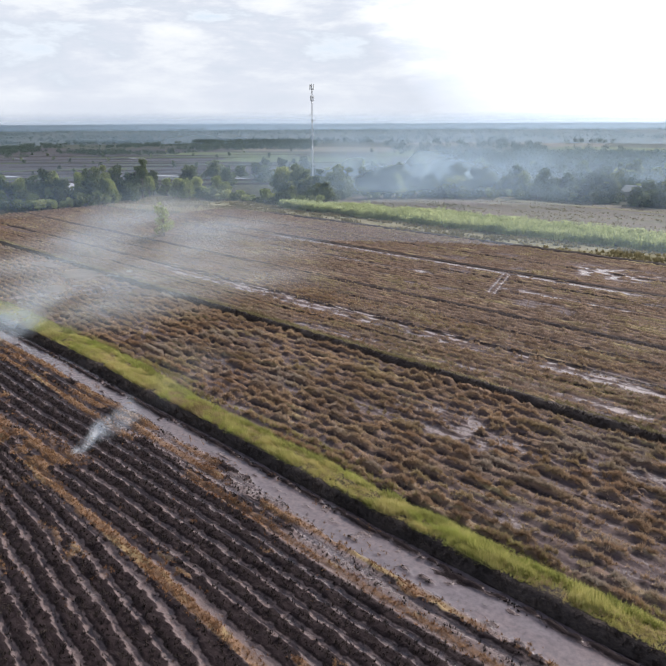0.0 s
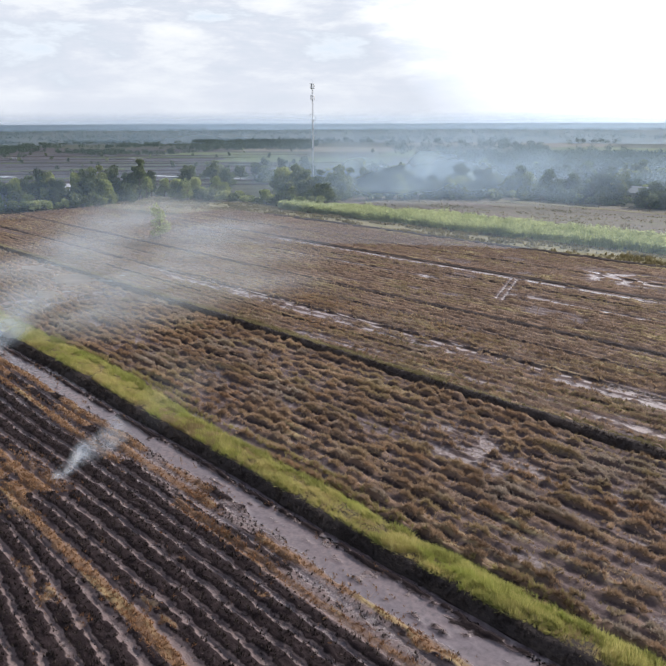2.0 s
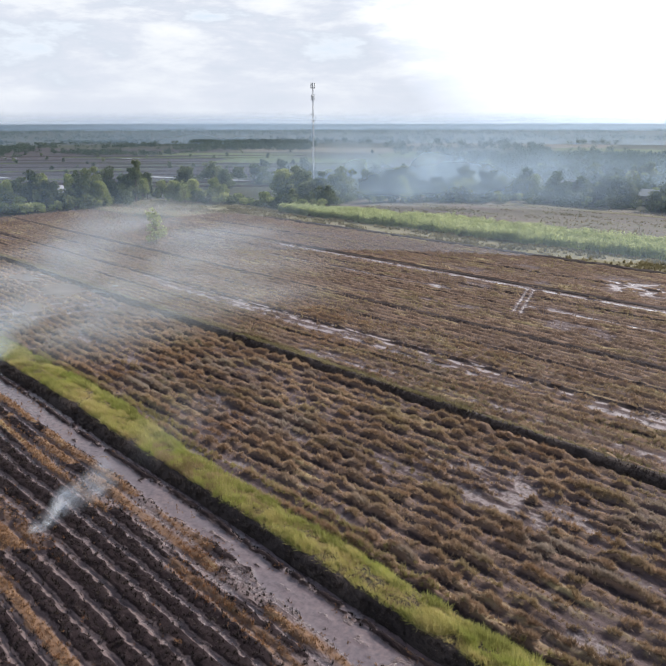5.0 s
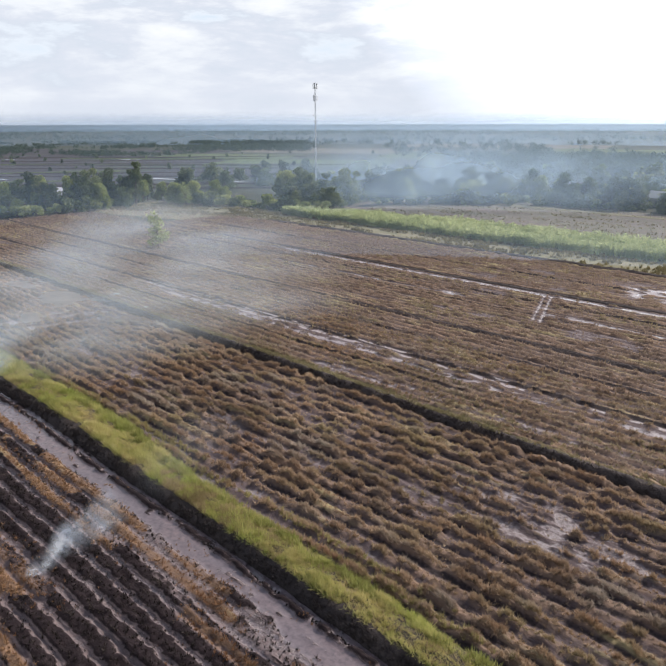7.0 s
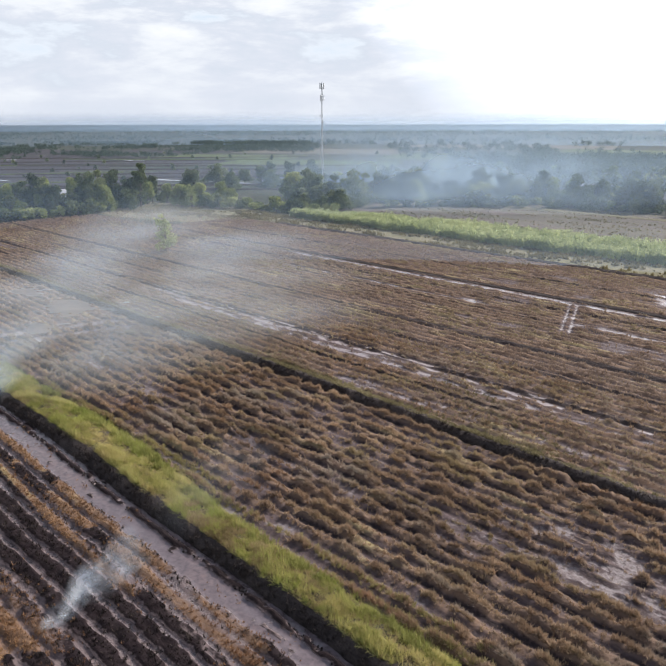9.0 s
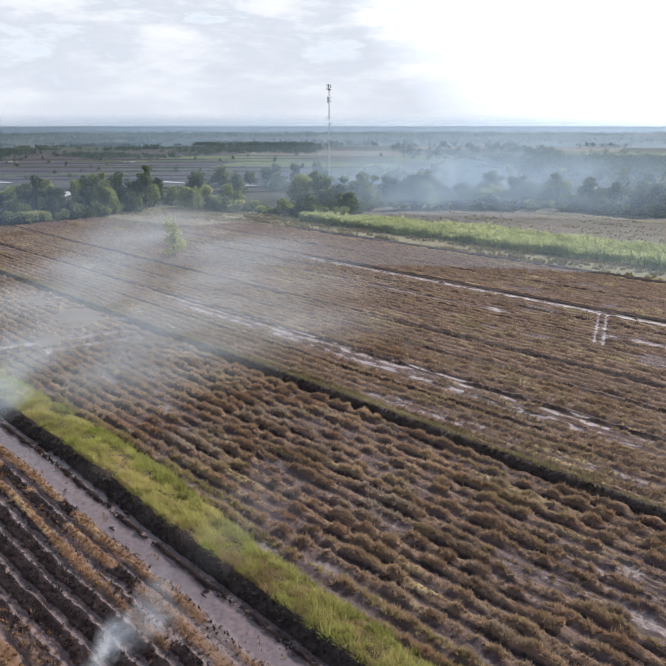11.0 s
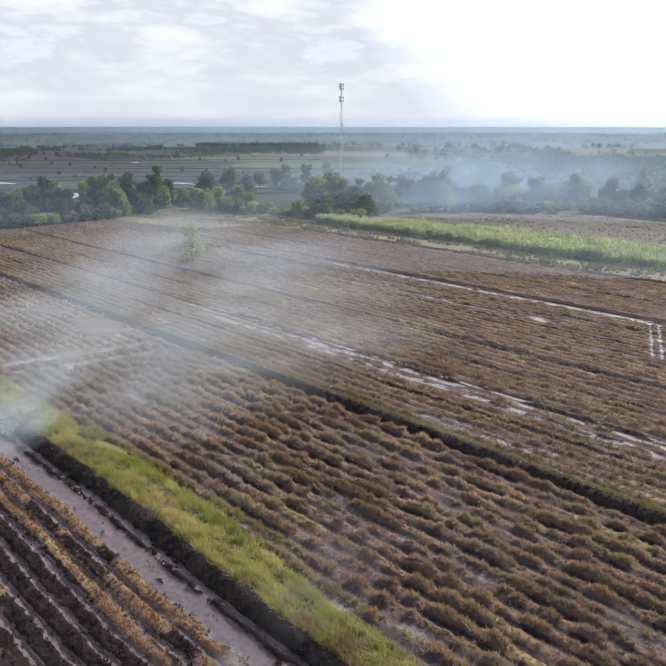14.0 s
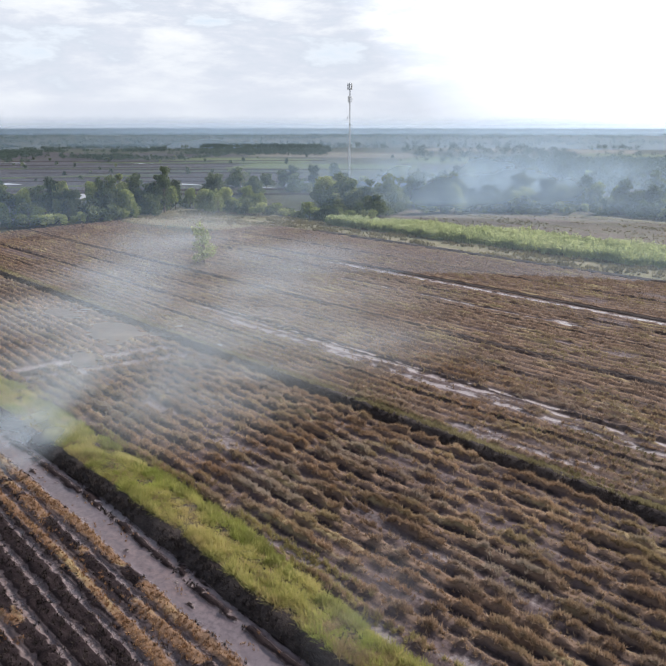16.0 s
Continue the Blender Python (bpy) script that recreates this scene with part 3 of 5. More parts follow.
track = sheet("grassy_track", np.arange(-175, 12, 1.2), np.arange(134.6, 149.5, 0.8), lambda x, y: -0.02 + 0.12 * (fbm(x / 2, y / 1.2, 111) - 0.5), M_TRACK)
tagged(track, "grassy farm track between stubble and cane", "track", kind="structure")
fallow = sheet("fallow_field", np.arange(-165, 40, 2.5), np.arange(149.2, 222, 2.0), lambda x, y: -0.10 + 0.15 * (fbm(x / 5, y / 3, 113) - 0.5), M_FALLOW)
tagged(fallow, "fallow brown field in front of the woods", "field", kind="structure")
verge = sheet("grass_verge", np.arange(-235, -155, 1.5), np.arange(110.5, 150, 1.5), lambda x, y: -0.06 + 0.2 * (fbm(x / 4, y / 4, 117) - 0.5) - 0.5 * smoothstep(14, 20, np.abs((x + 205) * 0.30 - (y - 126) * 0.95)), M_TRACK)
tagged(verge, "grass verge and footpath at the corner of the field", "grass", kind="structure")


bund("footpath", -204, -160, (124.2, 124.7, 125.2, 125.7, 126.2), (-0.3, 0.12, 0.2, 0.12, -0.3), 0.08, M_PATH, "pale trodden footpath on the grass verge", step=0.8, seed=119, swing=lambda x: 0.316 * (x + 205))


# far paddies: flat plots with low edges
def plot(name, cx, cy, w, d, turn, material, label):
    me = sheet(name, np.linspace(-w / 2, w / 2, 24), np.linspace(-d / 2, d / 2, 16), lambda x, y: 0.08 * (fbm(x / 9 + cx, y / 9 + cy, 121) - 0.5), material, None, 0.5)
    me.matrix_world = pose(cx, cy, -0.08, 0, 0, turn)
    return tagged(me, label, "field", kind="structure")


for k, (cx, cy, w, d, turn, m_) in enumerate((
        (-330, 150, 110, 90, 20, M_FAR_PADDY), (-310, 235, 90, 60, 20, M_FAR_PADDY), (-430, 190, 80, 130, 20, M_FAR_PADDY), (-405, 275, 90, 60, 25, M_FAR_PADDY),
        (-520, 230, 90, 140, 20, M_FAR_PADDY), (-455, 350, 110, 60, 30, M_FAR_GREEN), (-350, 330, 120, 70, 30, M_FAR_GREEN), (-560, 360, 110, 70, 25, M_FAR_PADDY),
        (-470, 470, 160, 110, 30, M_FALLOW), (-330, 470, 120, 110, 30, M_FAR_GREEN), (-640, 250, 110, 170, 20, M_FAR_PADDY),
        (-210, 520, 160, 90, 10, M_FALLOW), (-240, 640, 200, 80, 10, M_FAR_GREEN), (-60, 560, 150, 110, 10, M_FAR_PADDY), (-420, 680, 220, 120, 20, M_FALLOW),
        (-160, 420, 110, 70, 10, M_FAR_GREEN))):
    plot("paddy_plot", cx, cy, w, d, turn, m_, {"wet_paddy_earth": "distant grey wet paddy plot", "green_paddy": "distant green paddy plot", "fallow_earth": "distant fallow brown plot"}[m_.name])


# dark little dykes between the far plots
DK = np.random.default_rng(29)
for k in range(15):
    r, a, tilt = 285 + 21 * k + DK.uniform(-5, 5), radians(DK.uniform(54, 72)), radians(DK.uniform(-16, -4))
    cx, cy, half = -r * math.sin(a), r * math.cos(a), DK.uniform(35, 110)
    s = np.linspace(-half, half, 30)
    u = np.array((math.cos(a + tilt), math.sin(a + tilt)))
    wob = 1.5 * (fbm(s / 25, s * 0, 300 + k) - 0.5)
    P = np.array((cx, cy))[None] + s[:, None] * u[None] + wob[:, None] * np.array((-u[1], u[0]))[None]
    n_ = np.array((-u[1], u[0]))
    V = np.concatenate([np.column_stack([P + n_ * o, np.full(30, z) + (0.25 * (fbm(s / 6, s * 0, 330 + k) - 0.5) if z > 0 else 0)]) for o, z in ((-1.1, -0.3), (-0.4, 0.42), (0.4, 0.42), (1.1, -0.3))])
    i = (np.arange(3)[:, None] * 30 + np.arange(29)[None, :]).ravel()
    tagged(new("paddy_bund", mesh_from("paddy_bund", V, np.stack([i, i + 1, i + 31, i + 30], 1), M_BUND if k % 3 else M_FAR_GREEN, True)), "low earth dyke between distant paddy plots", "bund", kind="structure")


# ---------------------------------------------------------------- stubble, straw, grass
def scatter_rows(x0, x1, y0, y1, spacing, step, keep, rows_of, lane=0.55, jitter=0.28):
    """Places along the rows of a field, with gaps."""
    out = []
    for k in range(int(y0 / spacing) - 2, int(y1 / spacing) + 3):
        x = np.arange(x0, x1, step) + RNG.uniform(-0.45, 0.45, len(np.arange(x0, x1, step))) * step
        y = np.full_like(x, (k + lane) * spacing)
        for _ in range(4):
            y += ((k + lane) - rows_of(x, y)) * spacing
        y += RNG.normal(0, jitter, len(x)) * 0.5
        out.append(np.stack([x, y], 1))
    P = np.concatenate(out)
    P = P[(P[:, 1] > y0) & (P[:, 1] < y1) & (P[:, 0] < 12 - 0.25 * (P[:, 1] - 3))]
    return P[RNG.uniform(0, 1, len(P)) < keep(P[:, 0], P[:, 1])]


def lift(P, height):
    return np.column_stack([P, height(P[:, 0], P[:, 1])])


def stuff(name, me, label, category):
    return tagged(new(name, me), label, category, kind="stuff")


srows = lambda x, y: stubble_rows(y, x)
keep_near = lambda x, y: (1 - 0.93 * muddy(x, y)) * (0.62 + 0.5 * clump(x, y)) * (0.6 + 0.6 * fbm(x / 3, y / 2, 131))
keep_near_bund = lambda x, y: keep_near(x, y) * (y > 33.3 + 3.45 * bund_width(x) + sway(x))
P = scatter_rows(-96.5, 13, 36.8, 58.0, ROW, 0.07, keep_near_bund, srows, 0.55, 0.30)
stuff("stubble", tuft_mesh("stubble", lift(P, stubble_height), RNG.uniform(0.10, 0.24, len(P)) + 0.20 * clump(P[:, 0], P[:, 1]) ** 2, M_STRAW, RNG, 26, 1.35, 0.036, False), "clumps of brown rice stubble standing in rows", "stubble")
keep_clump = lambda x, y: (1 - muddy(x, y)) * smoothstep(0.30, 0.75, clump(x, y)) * (y > 33.5 + 3.45 * bund_width(x) + sway(x))
P = scatter_rows(-96, 13, 36.9, 57.8, ROW, 0.22, keep_clump, srows, 0.55, 0.20)
stuff("stubble", tuft_mesh("stubble_clumps", lift(P, stubble_height), RNG.uniform(0.22, 0.52, len(P)), M_STRAW, RNG, 46, 1.15, 0.030, False, 0.3), "thick bushy clumps of brown rice stubble", "stubble")
P = RNG.uniform((-94, 38), (10, 58.6), (7000, 2))
P = P[(P[:, 0] < 12 - 0.25 * (P[:, 1] - 3)) & (RNG.uniform(0, 1, len(P)) > 0.8 * muddy(P[:, 0], P[:, 1]))]
stuff("loose_straw", tuft_mesh("loose_straw", lift(P, stubble_height), RNG.uniform(0.14, 0.32, len(P)), M_STRAW, RNG, 10, 1.5, 0.04, False, 0.5), "loose trampled straw between the stubble rows", "straw")
P = scatter_rows(-200, -97.5, 38.0, 58.6, ROW, 0.4, keep_near, srows)
stuff("stubble", tuft_mesh("stubble_side", lift(P, stubble_height), RNG.uniform(0.25, 0.5, len(P)), M_STRAW, RNG, 8, 1.2, 0.08, False), "clumps of brown rice stubble beyond the cross bund", "stubble")
keep_mid = lambda x, y: (1 - 0.9 * muddy(x, y)) * (1 - 0.85 * muddy(x, y + 0.7)) * (0.4 + 0.7 * clump(x, y)) * (0.6 + 0.5 * fbm(x / 4, y / 2, 133)) * (1 - 0.9 * (np.abs(y - 84.8) < 0.7)) * (1 - 0.6 * (np.abs(y - 71.6) < 0.6))
P = scatter_rows(-130, 8, 60.8, 108.6, ROW, 0.16, keep_mid, srows, 0.55, 0.4)
stuff("stubble", tuft_mesh("stubble_middle", lift(P, stubble_height), RNG.uniform(0.2, 0.4, len(P)), M_STRAW_RED, RNG, 8, 1.3, 0.06, False), "reddish brown rice stubble in long rows", "stubble")
P = scatter_rows(-104, 6, 60.7, 78, ROW, 0.11, keep_mid, srows, 0.55, 0.36)
stuff("stubble", tuft_mesh("stubble_beyond_bund", lift(P, stubble_height), RNG.uniform(0.18, 0.42, len(P)), M_STRAW, RNG, 14, 1.25, 0.042, False), "brown rice stubble in rows beyond the low bund", "stubble")
P = scatter_rows(-201, -130, 60.8, 131, ROW, 0.55, keep_mid, srows, 0.55, 0.2)
stuff("stubble", tuft_mesh("stubble_left", lift(P, stubble_height), RNG.uniform(0.25, 0.45, len(P)), M_STRAW_RED, RNG, 6, 1.15, 0.11, False), "reddish brown rice stubble near the trees", "stubble")
P = scatter_rows(-130, 6, 110.8, 132, ROW, 0.3, keep_mid, srows, 0.55, 0.2)
stuff("stubble", tuft_mesh("stubble_far", lift(P, stubble_height), RNG.uniform(0.2, 0.4, len(P)), M_STRAW_RED, RNG, 6, 1.15, 0.09, False), "low reddish brown stubble in the far field", "stubble")

# burnt field
keep_char = lambda x, y: (y - sway(x) < 31.3) * (1 - 0.97 * flooded(x, y)) * (1 - straw_zone(x, y)) * (0.65 + 0.5 * fbm(x / 3, y / 2, 135))
P = scatter_rows(-108, 13, 5, 32.7, BURNT_ROW, 0.085, keep_char, lambda x, y: burnt_rows(x, y), 0.60, 0.55)
stuff("charred_stubble", tuft_mesh("charred_stubble", lift(P, burnt_height), RNG.uniform(0.11, 0.29, len(P)), M_CHAR, RNG, 13, 1.45, 0.042, False), "black charred rice stubble in rows", "stubble")
P = RNG.uniform((-105, 5), (13, 32.8), (105000, 2))
P = P[P[:, 1] - sway(P[:, 0]) < 31.5]
P = P[RNG.uniform(0, 1, len(P)) < straw_zone(P[:, 0], P[:, 1]) * (0.4 + 0.6 * burnt_ridge(P[:, 0], P[:, 1])) * 0.9]
stuff("unburnt_straw", tuft_mesh("unburnt_straw", lift(P, burnt_height), RNG.uniform(0.12, 0.27, len(P)), M_UNBURNT, RNG, 12, 1.4, 0.042, False), "orange brown straw swaths spared by the fire", "straw")
P = RNG.uniform((-105, 31.2), (13, 33.0), (1500, 2))
P[:, 1] += sway(P[:, 0])
P = P[fbm(P[:, 0] / 2.5, P[:, 1] / 0.8, 137) > 0.60]
stuff("straw_litter", tuft_mesh("straw_litter", lift(P, burnt_height), RNG.uniform(0.08, 0.22, len(P)), M_UNBURNT, RNG, 9, 1.4, 0.05, False), "brown straw clods lying in the flooded lane", "straw")
P = np.column_stack([np.arange(-108, 13, 0.07), 32.86 + RNG.normal(0, 0.1, len(np.arange(-108, 13, 0.07)))])
P = P[fbm(P[:, 0] / 1.5, P[:, 1] * 0, 139) > 0.38]
P[:, 1] += sway(P[:, 0])
stuff("charred_stubble", tuft_mesh("charred_edge", np.column_stack([P, np.full(len(P), 0.02)]), RNG.uniform(0.08, 0.17, len(P)), M_CHAR, RNG, 14, 1.45, 0.05, False), "black burnt stubble at the foot of the grassy bund", "stubble")

P = RNG.uniform((-90, 9), (10, 31.2), (9000, 2))
P = P[(burnt_ridge(P[:, 0], P[:, 1]) < 0.4) & (RNG.uniform(0, 1, len(P)) < 0.2 + fbm(P[:, 0] / 2, P[:, 1] / 1.5, 149))]
stuff("straw_bits", tuft_mesh("straw_bits", lift(P, burnt_height), RNG.uniform(0.07, 0.17, len(P)), M_UNBURNT, RNG, 6, 1.5, 0.035, False), "small straw bits scattered on the muddy lanes", "straw")
P = np.column_stack([RNG.uniform(-97, -95, 500), RNG.uniform(41, 58.5, 500)])
P[:, 0] += 0.26 * (P[:, 1] - 42)
stuff("dry_grass", tuft_mesh("cross_bund_grass", np.column_stack([P, np.full(500, 0.08)]), RNG.uniform(0.06, 0.18, 500), M_BUND, RNG, 10, 1.2, 0.06, False), "dark dead grass on the cross bund", "grass")

# the bund's grass
BUND_Y, BUND_Z = (33.3, 33.6, 34.05, 35.0, 36.1, 36.9), (-0.3, 0.3, 0.66, 0.72, 0.45, -0.1)


def on_bund(x, v):
    """Places on the bund: v runs across its profile."""
    return np.column_stack([x, 33.3 + (v - 33.3) * bund_width(x) + sway(x), np.interp(v, BUND_Y, BUND_Z)])


n = 40000
x, v = RNG.uniform(-129, 12, n), 34.14 + 2.36 * RNG.beta(1.15, 1.45, n)
k = RNG.uniform(0, 1, n) < 0.7 + 0.6 * fbm(x / 3, v / 1.2, 141) - 0.5 * smoothstep(36.0, 36.7, v)
P = on_bund(x[k], v[k])
dry = RNG.uniform(0, 1, len(P)) < 0.75 * np.exp(-((P[:, 0] + 40) / 7) ** 2) * smoothstep(0.30, 0.50, fbm(P[:, 0] / 2, P[:, 1] / 1.5, 152)) + 0.12
M_GRASS_DRY = leafy("dry_grass_blades", ((0.13, 0.10, 0.05), (0.30, 0.235, 0.125), (0.48, 0.39, 0.23)), 0.38, 0.3)
D, P = P[dry], P[~dry]
stuff("dry_grass", tuft_mesh("bund_dry_grass", D, RNG.uniform(0.2, 0.42, len(D)), M_GRASS_DRY, RNG, 20, 1.45, 0.032, False, 0.4), "dry tan grass mixed into the green on the bund", "grass")
stuff("grass", tuft_mesh("bund_grass", P, RNG.uniform(0.22, 0.46, len(P)) * (0.45 + 1.2 * smoothstep(0.32, 0.72, fbm(P[:, 0] / 1.5, P[:, 1] / 0.9, 143))), M_GRASS, RNG, 20, 1.45, 0.032, False, 0.4), "tall yellow-green grass on the bund", "grass")
n = 6500
x, v = RNG.uniform(-129, 12, n), RNG.uniform(35.6, 37.0, n)
k = RNG.uniform(0, 1, n) < smoothstep(0.44, 0.60, fbm(x / 1.7, v / 1.1, 144)) * smoothstep(37.1, 36.2, v)
P = on_bund(x[k], v[k])
stuff("grass", tuft_mesh("bund_back_grass", P, RNG.uniform(0.35, 0.7, len(P)), M_GRASS_BACK, RNG, 30, 1.3, 0.04, False, 0.3), "leaning green grass clumps behind the crest of the bund", "grass")
M_OLIVE = leafy("olive_straw", ((0.12, 0.105, 0.045), (0.26, 0.225, 0.10), (0.46, 0.39, 0.20)), 0.32, 0.2)
verge_keep = lambda x, y: smoothstep(0.36, 0.55, fbm(x / 5, y / 1.2, 150)) * (y > 33.3 + 3.3 * bund_width(x) + sway(x)) * (y < 35.2 + 3.3 * bund_width(x) + sway(x))
P = scatter_rows(-96, 13, 36.2, 40.5, ROW, 0.12, verge_keep, srows, 0.55, 0.35)
stuff("grass", tuft_mesh("verge_rows", lift(P, stubble_height), RNG.uniform(0.25, 0.5, len(P)), M_OLIVE, RNG, 26, 1.2, 0.034, False, 0.3), "olive grass and straw in the rows beside the bund", "grass")
# tufts in the dark earth tone imitate the bund's shaded face
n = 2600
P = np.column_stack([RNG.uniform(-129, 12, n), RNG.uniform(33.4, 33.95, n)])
stuff("dry_grass", tuft_mesh("bund_face_grass", on_bund(P[:, 0], P[:, 1]), RNG.uniform(0.2, 0.4, n), M_BUND, RNG, 10, 1.2, 0.05, False), "dry dark grass hanging down the bund face, shade in its colour", "grass")
P = np.column_stack([RNG.uniform(-203, 10, 15000), 59.15 + 2.6 * RNG.beta(1.2, 2.0, 15000)])
P = P[(RNG.uniform(0, 1, 15000) < 0.15 + smoothstep(0.36, 0.60, fbm(P[:, 0] / 4, P[:, 1] / 1.5, 145))) & (P[:, 0] < 0)]
M_SCRUB = leafy("bund_scrub", ((0.095, 0.082, 0.046), (0.20, 0.172, 0.096), (0.36, 0.31, 0.185)), 0.3, 0.12)
W = np.column_stack([RNG.uniform(-130, 0, 9000), RNG.uniform(60.8, 69.0, 9000)])
W = W[fbm(W[:, 0] / 6, W[:, 1] / 1.3, 146) > 0.54]
stuff("grass", tuft_mesh("field_weeds", lift(W, stubble_height), RNG.uniform(0.12, 0.28, len(W)), M_SCRUB, RNG, 14, 1.4, 0.045, False), "low green weeds growing through the stubble", "grass")
# the same dark tone paints shade on the low bund's near side
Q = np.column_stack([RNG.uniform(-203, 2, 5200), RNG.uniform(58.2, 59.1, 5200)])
stuff("dry_grass", tuft_mesh("middle_bund_face", np.column_stack([Q, np.interp(Q[:, 1], (58.2, 58.5, 59.0), (-0.05, 0.3, 0.62))]), RNG.uniform(0.18, 0.4, len(Q)), M_BUND, RNG, 9, 1.2, 0.05, False), "dark dead grass on the low bund's side, shade in its colour", "grass")
stuff("grass", tuft_mesh("middle_bund_grass", np.column_stack([P, np.interp(P[:, 1], (59.0, 59.8, 60.5), (0.62, 0.50, 0.04))]), RNG.uniform(0.16, 0.42, len(P)), M_SCRUB, RNG, 14, 1.2, 0.06, False), "olive grass tufts along the low bund", "grass")
P = np.column_stack([RNG.uniform(-170, 5, 3800), RNG.uniform(133.4, 145, 3800)])
P = P[fbm(P[:, 0] / 6, P[:, 1] / 1.4, 147) > 0.48]
stuff("grass", tuft_mesh("track_grass", np.column_stack([P, np.full(len(P), 0.05)]), RNG.uniform(0.35, 0.9, len(P)), M_SCRUB, RNG, 10, 1.0, 0.14, False), "rough grass along the farm track", "grass")
P = np.column_stack([RNG.uniform(-150, 10, 6000), RNG.uniform(158, 218, 6000)])
P = P[fbm(P[:, 0] / 14, P[:, 1] / 2.2, 154) > 0.55]
stuff("dry_grass", tuft_mesh("fallow_weeds", np.column_stack([P, np.full(len(P), -0.1)]), RNG.uniform(0.25, 0.6, len(P)), M_SCRUB, RNG, 9, 1.2, 0.14, False), "sparse dull weeds in streaks on the fallow field", "grass")

P = np.column_stack([RNG.uniform(-208, -158, 2600), RNG.uniform(-10, 12, 2600)])
P = P[fbm(P[:, 0] / 5, P[:, 1] / 2, 148) > 0.47]
P[:, 1] += 126 + 0.316 * (P[:, 0] + 205)
stuff("grass", tuft_mesh("verge_grass", np.column_stack([P, np.full(len(P), 0.0)]), RNG.uniform(0.3, 0.7, len(P)), M_SCRUB, RNG, 10, 1.1, 0.14, False), "rough green grass on the verge by the footpath", "grass")


# ---------------------------------------------------------------- cane
def cane_mesh(name, P, rng):
    """Tall cane: upright stalks with long arching leaves, each leaf two triangles."""
    n, k = len(P), 13
    h = rng.uniform(1.3, 2.4, n) * (0.5 + 0.95 * fbm(P[:, 0] / 3, P[:, 1] / 3, 151))
    az = rng.uniform(0, 2 * np.pi, (n, k))
    z0 = h[:, None] * rng.uniform(0.25, 0.85, (n, k))
    ln = rng.uniform(0.55, 1.05, (n, k))
    w = rng.uniform(0.06, 0.14, (n, k))
    bx, by = P[:, None, 0] + rng.normal(0, 0.18, (n, k)), P[:, None, 1] + rng.normal(0, 0.18, (n, k))
    bz = P[:, None, 2] + z0
    mx, my, mz = bx + 0.40 * ln * np.cos(az), by + 0.40 * ln * np.sin(az), bz + ln * rng.uniform(0.4, 0.75, (n, k))
    tx, ty, tz = bx + ln * np.cos(az), by + ln * np.sin(az), bz + ln * rng.uniform(-0.1, 0.75, (n, k))
    sx, sy = -np.sin(az) * w, np.cos(az) * w
    V = np.stack([np.stack(a, -1) for a in ((bx, by, bz), (mx - sx, my - sy, mz), (mx + sx, my + sy, mz), (tx, ty, tz))], 2).reshape(-1, 3)
    i = np.arange(n * k)[:, None] * 4
    F = np.concatenate([i + np.array([0, 1, 2]), i + np.array([1, 3, 2])])
    # stalks
    s = 4
    a = rng.uniform(0, 2 * np.pi, (n, s))
    ox, oy = P[:, None, 0] + 0.25 * np.cos(a), P[:, None, 1] + 0.25 * np.sin(a)
    tw = 0.05
    U = np.stack([np.stack([ox - tw, oy, np.zeros_like(ox)], -1), np.stack([ox + tw, oy, np.zeros_like(ox)], -1),
                  np.stack([ox + 0.3 * np.cos(a), oy + 0.3 * np.sin(a), np.broadcast_to(h[:, None] * 0.9, ox.shape)], -1)], 2).reshape(-1, 3)
    F = np.concatenate([F, len(V) + np.arange(len(U)).reshape(-1, 3)])
    return mesh_from(name, np.concatenate([V, U]), F, M_CANE)


n = 7600
P = np.column_stack([RNG.uniform(-158, 2, n), RNG.uniform(0, 1, n)])
P[:, 1] = np.interp(P[:, 0], (-158, -90, -30), (143.0, 143.5, 147.5)) + 2.0 * fbm(P[:, 0] / 11, P[:, 0] * 0, 153) + P[:, 1] * np.interp(P[:, 0], (-158, -140, -110, -70, -30), (4, 10, 17, 16, 13))
P = P[(P[:, 0] < -34 + 0.1 * (P[:, 1] - 140) + 24)]
stuff("sugar_cane", cane_mesh("sugar_cane", np.column_stack([P, np.zeros(len(P))]), RNG), "dense strip of tall light green cane", "cane")


# ---------------------------------------------------------------- trees
def tube(V, F, pts, radii, sides=6):
    base = len(V)
    for (p, r) in zip(pts, radii):
        for j in range(sides):
            a = 2 * math.pi * j / sides
            V.append((p[0] + r * math.cos(a), p[1] + r * math.sin(a), p[2]))
    for k in range(len(pts) - 1):
        for j in range(sides):
            q = (j + 1) % sides
            F.append((base + k * sides + j, base + k * sides + q, base + (k + 1) * sides + q, base + (k + 1) * sides + j))


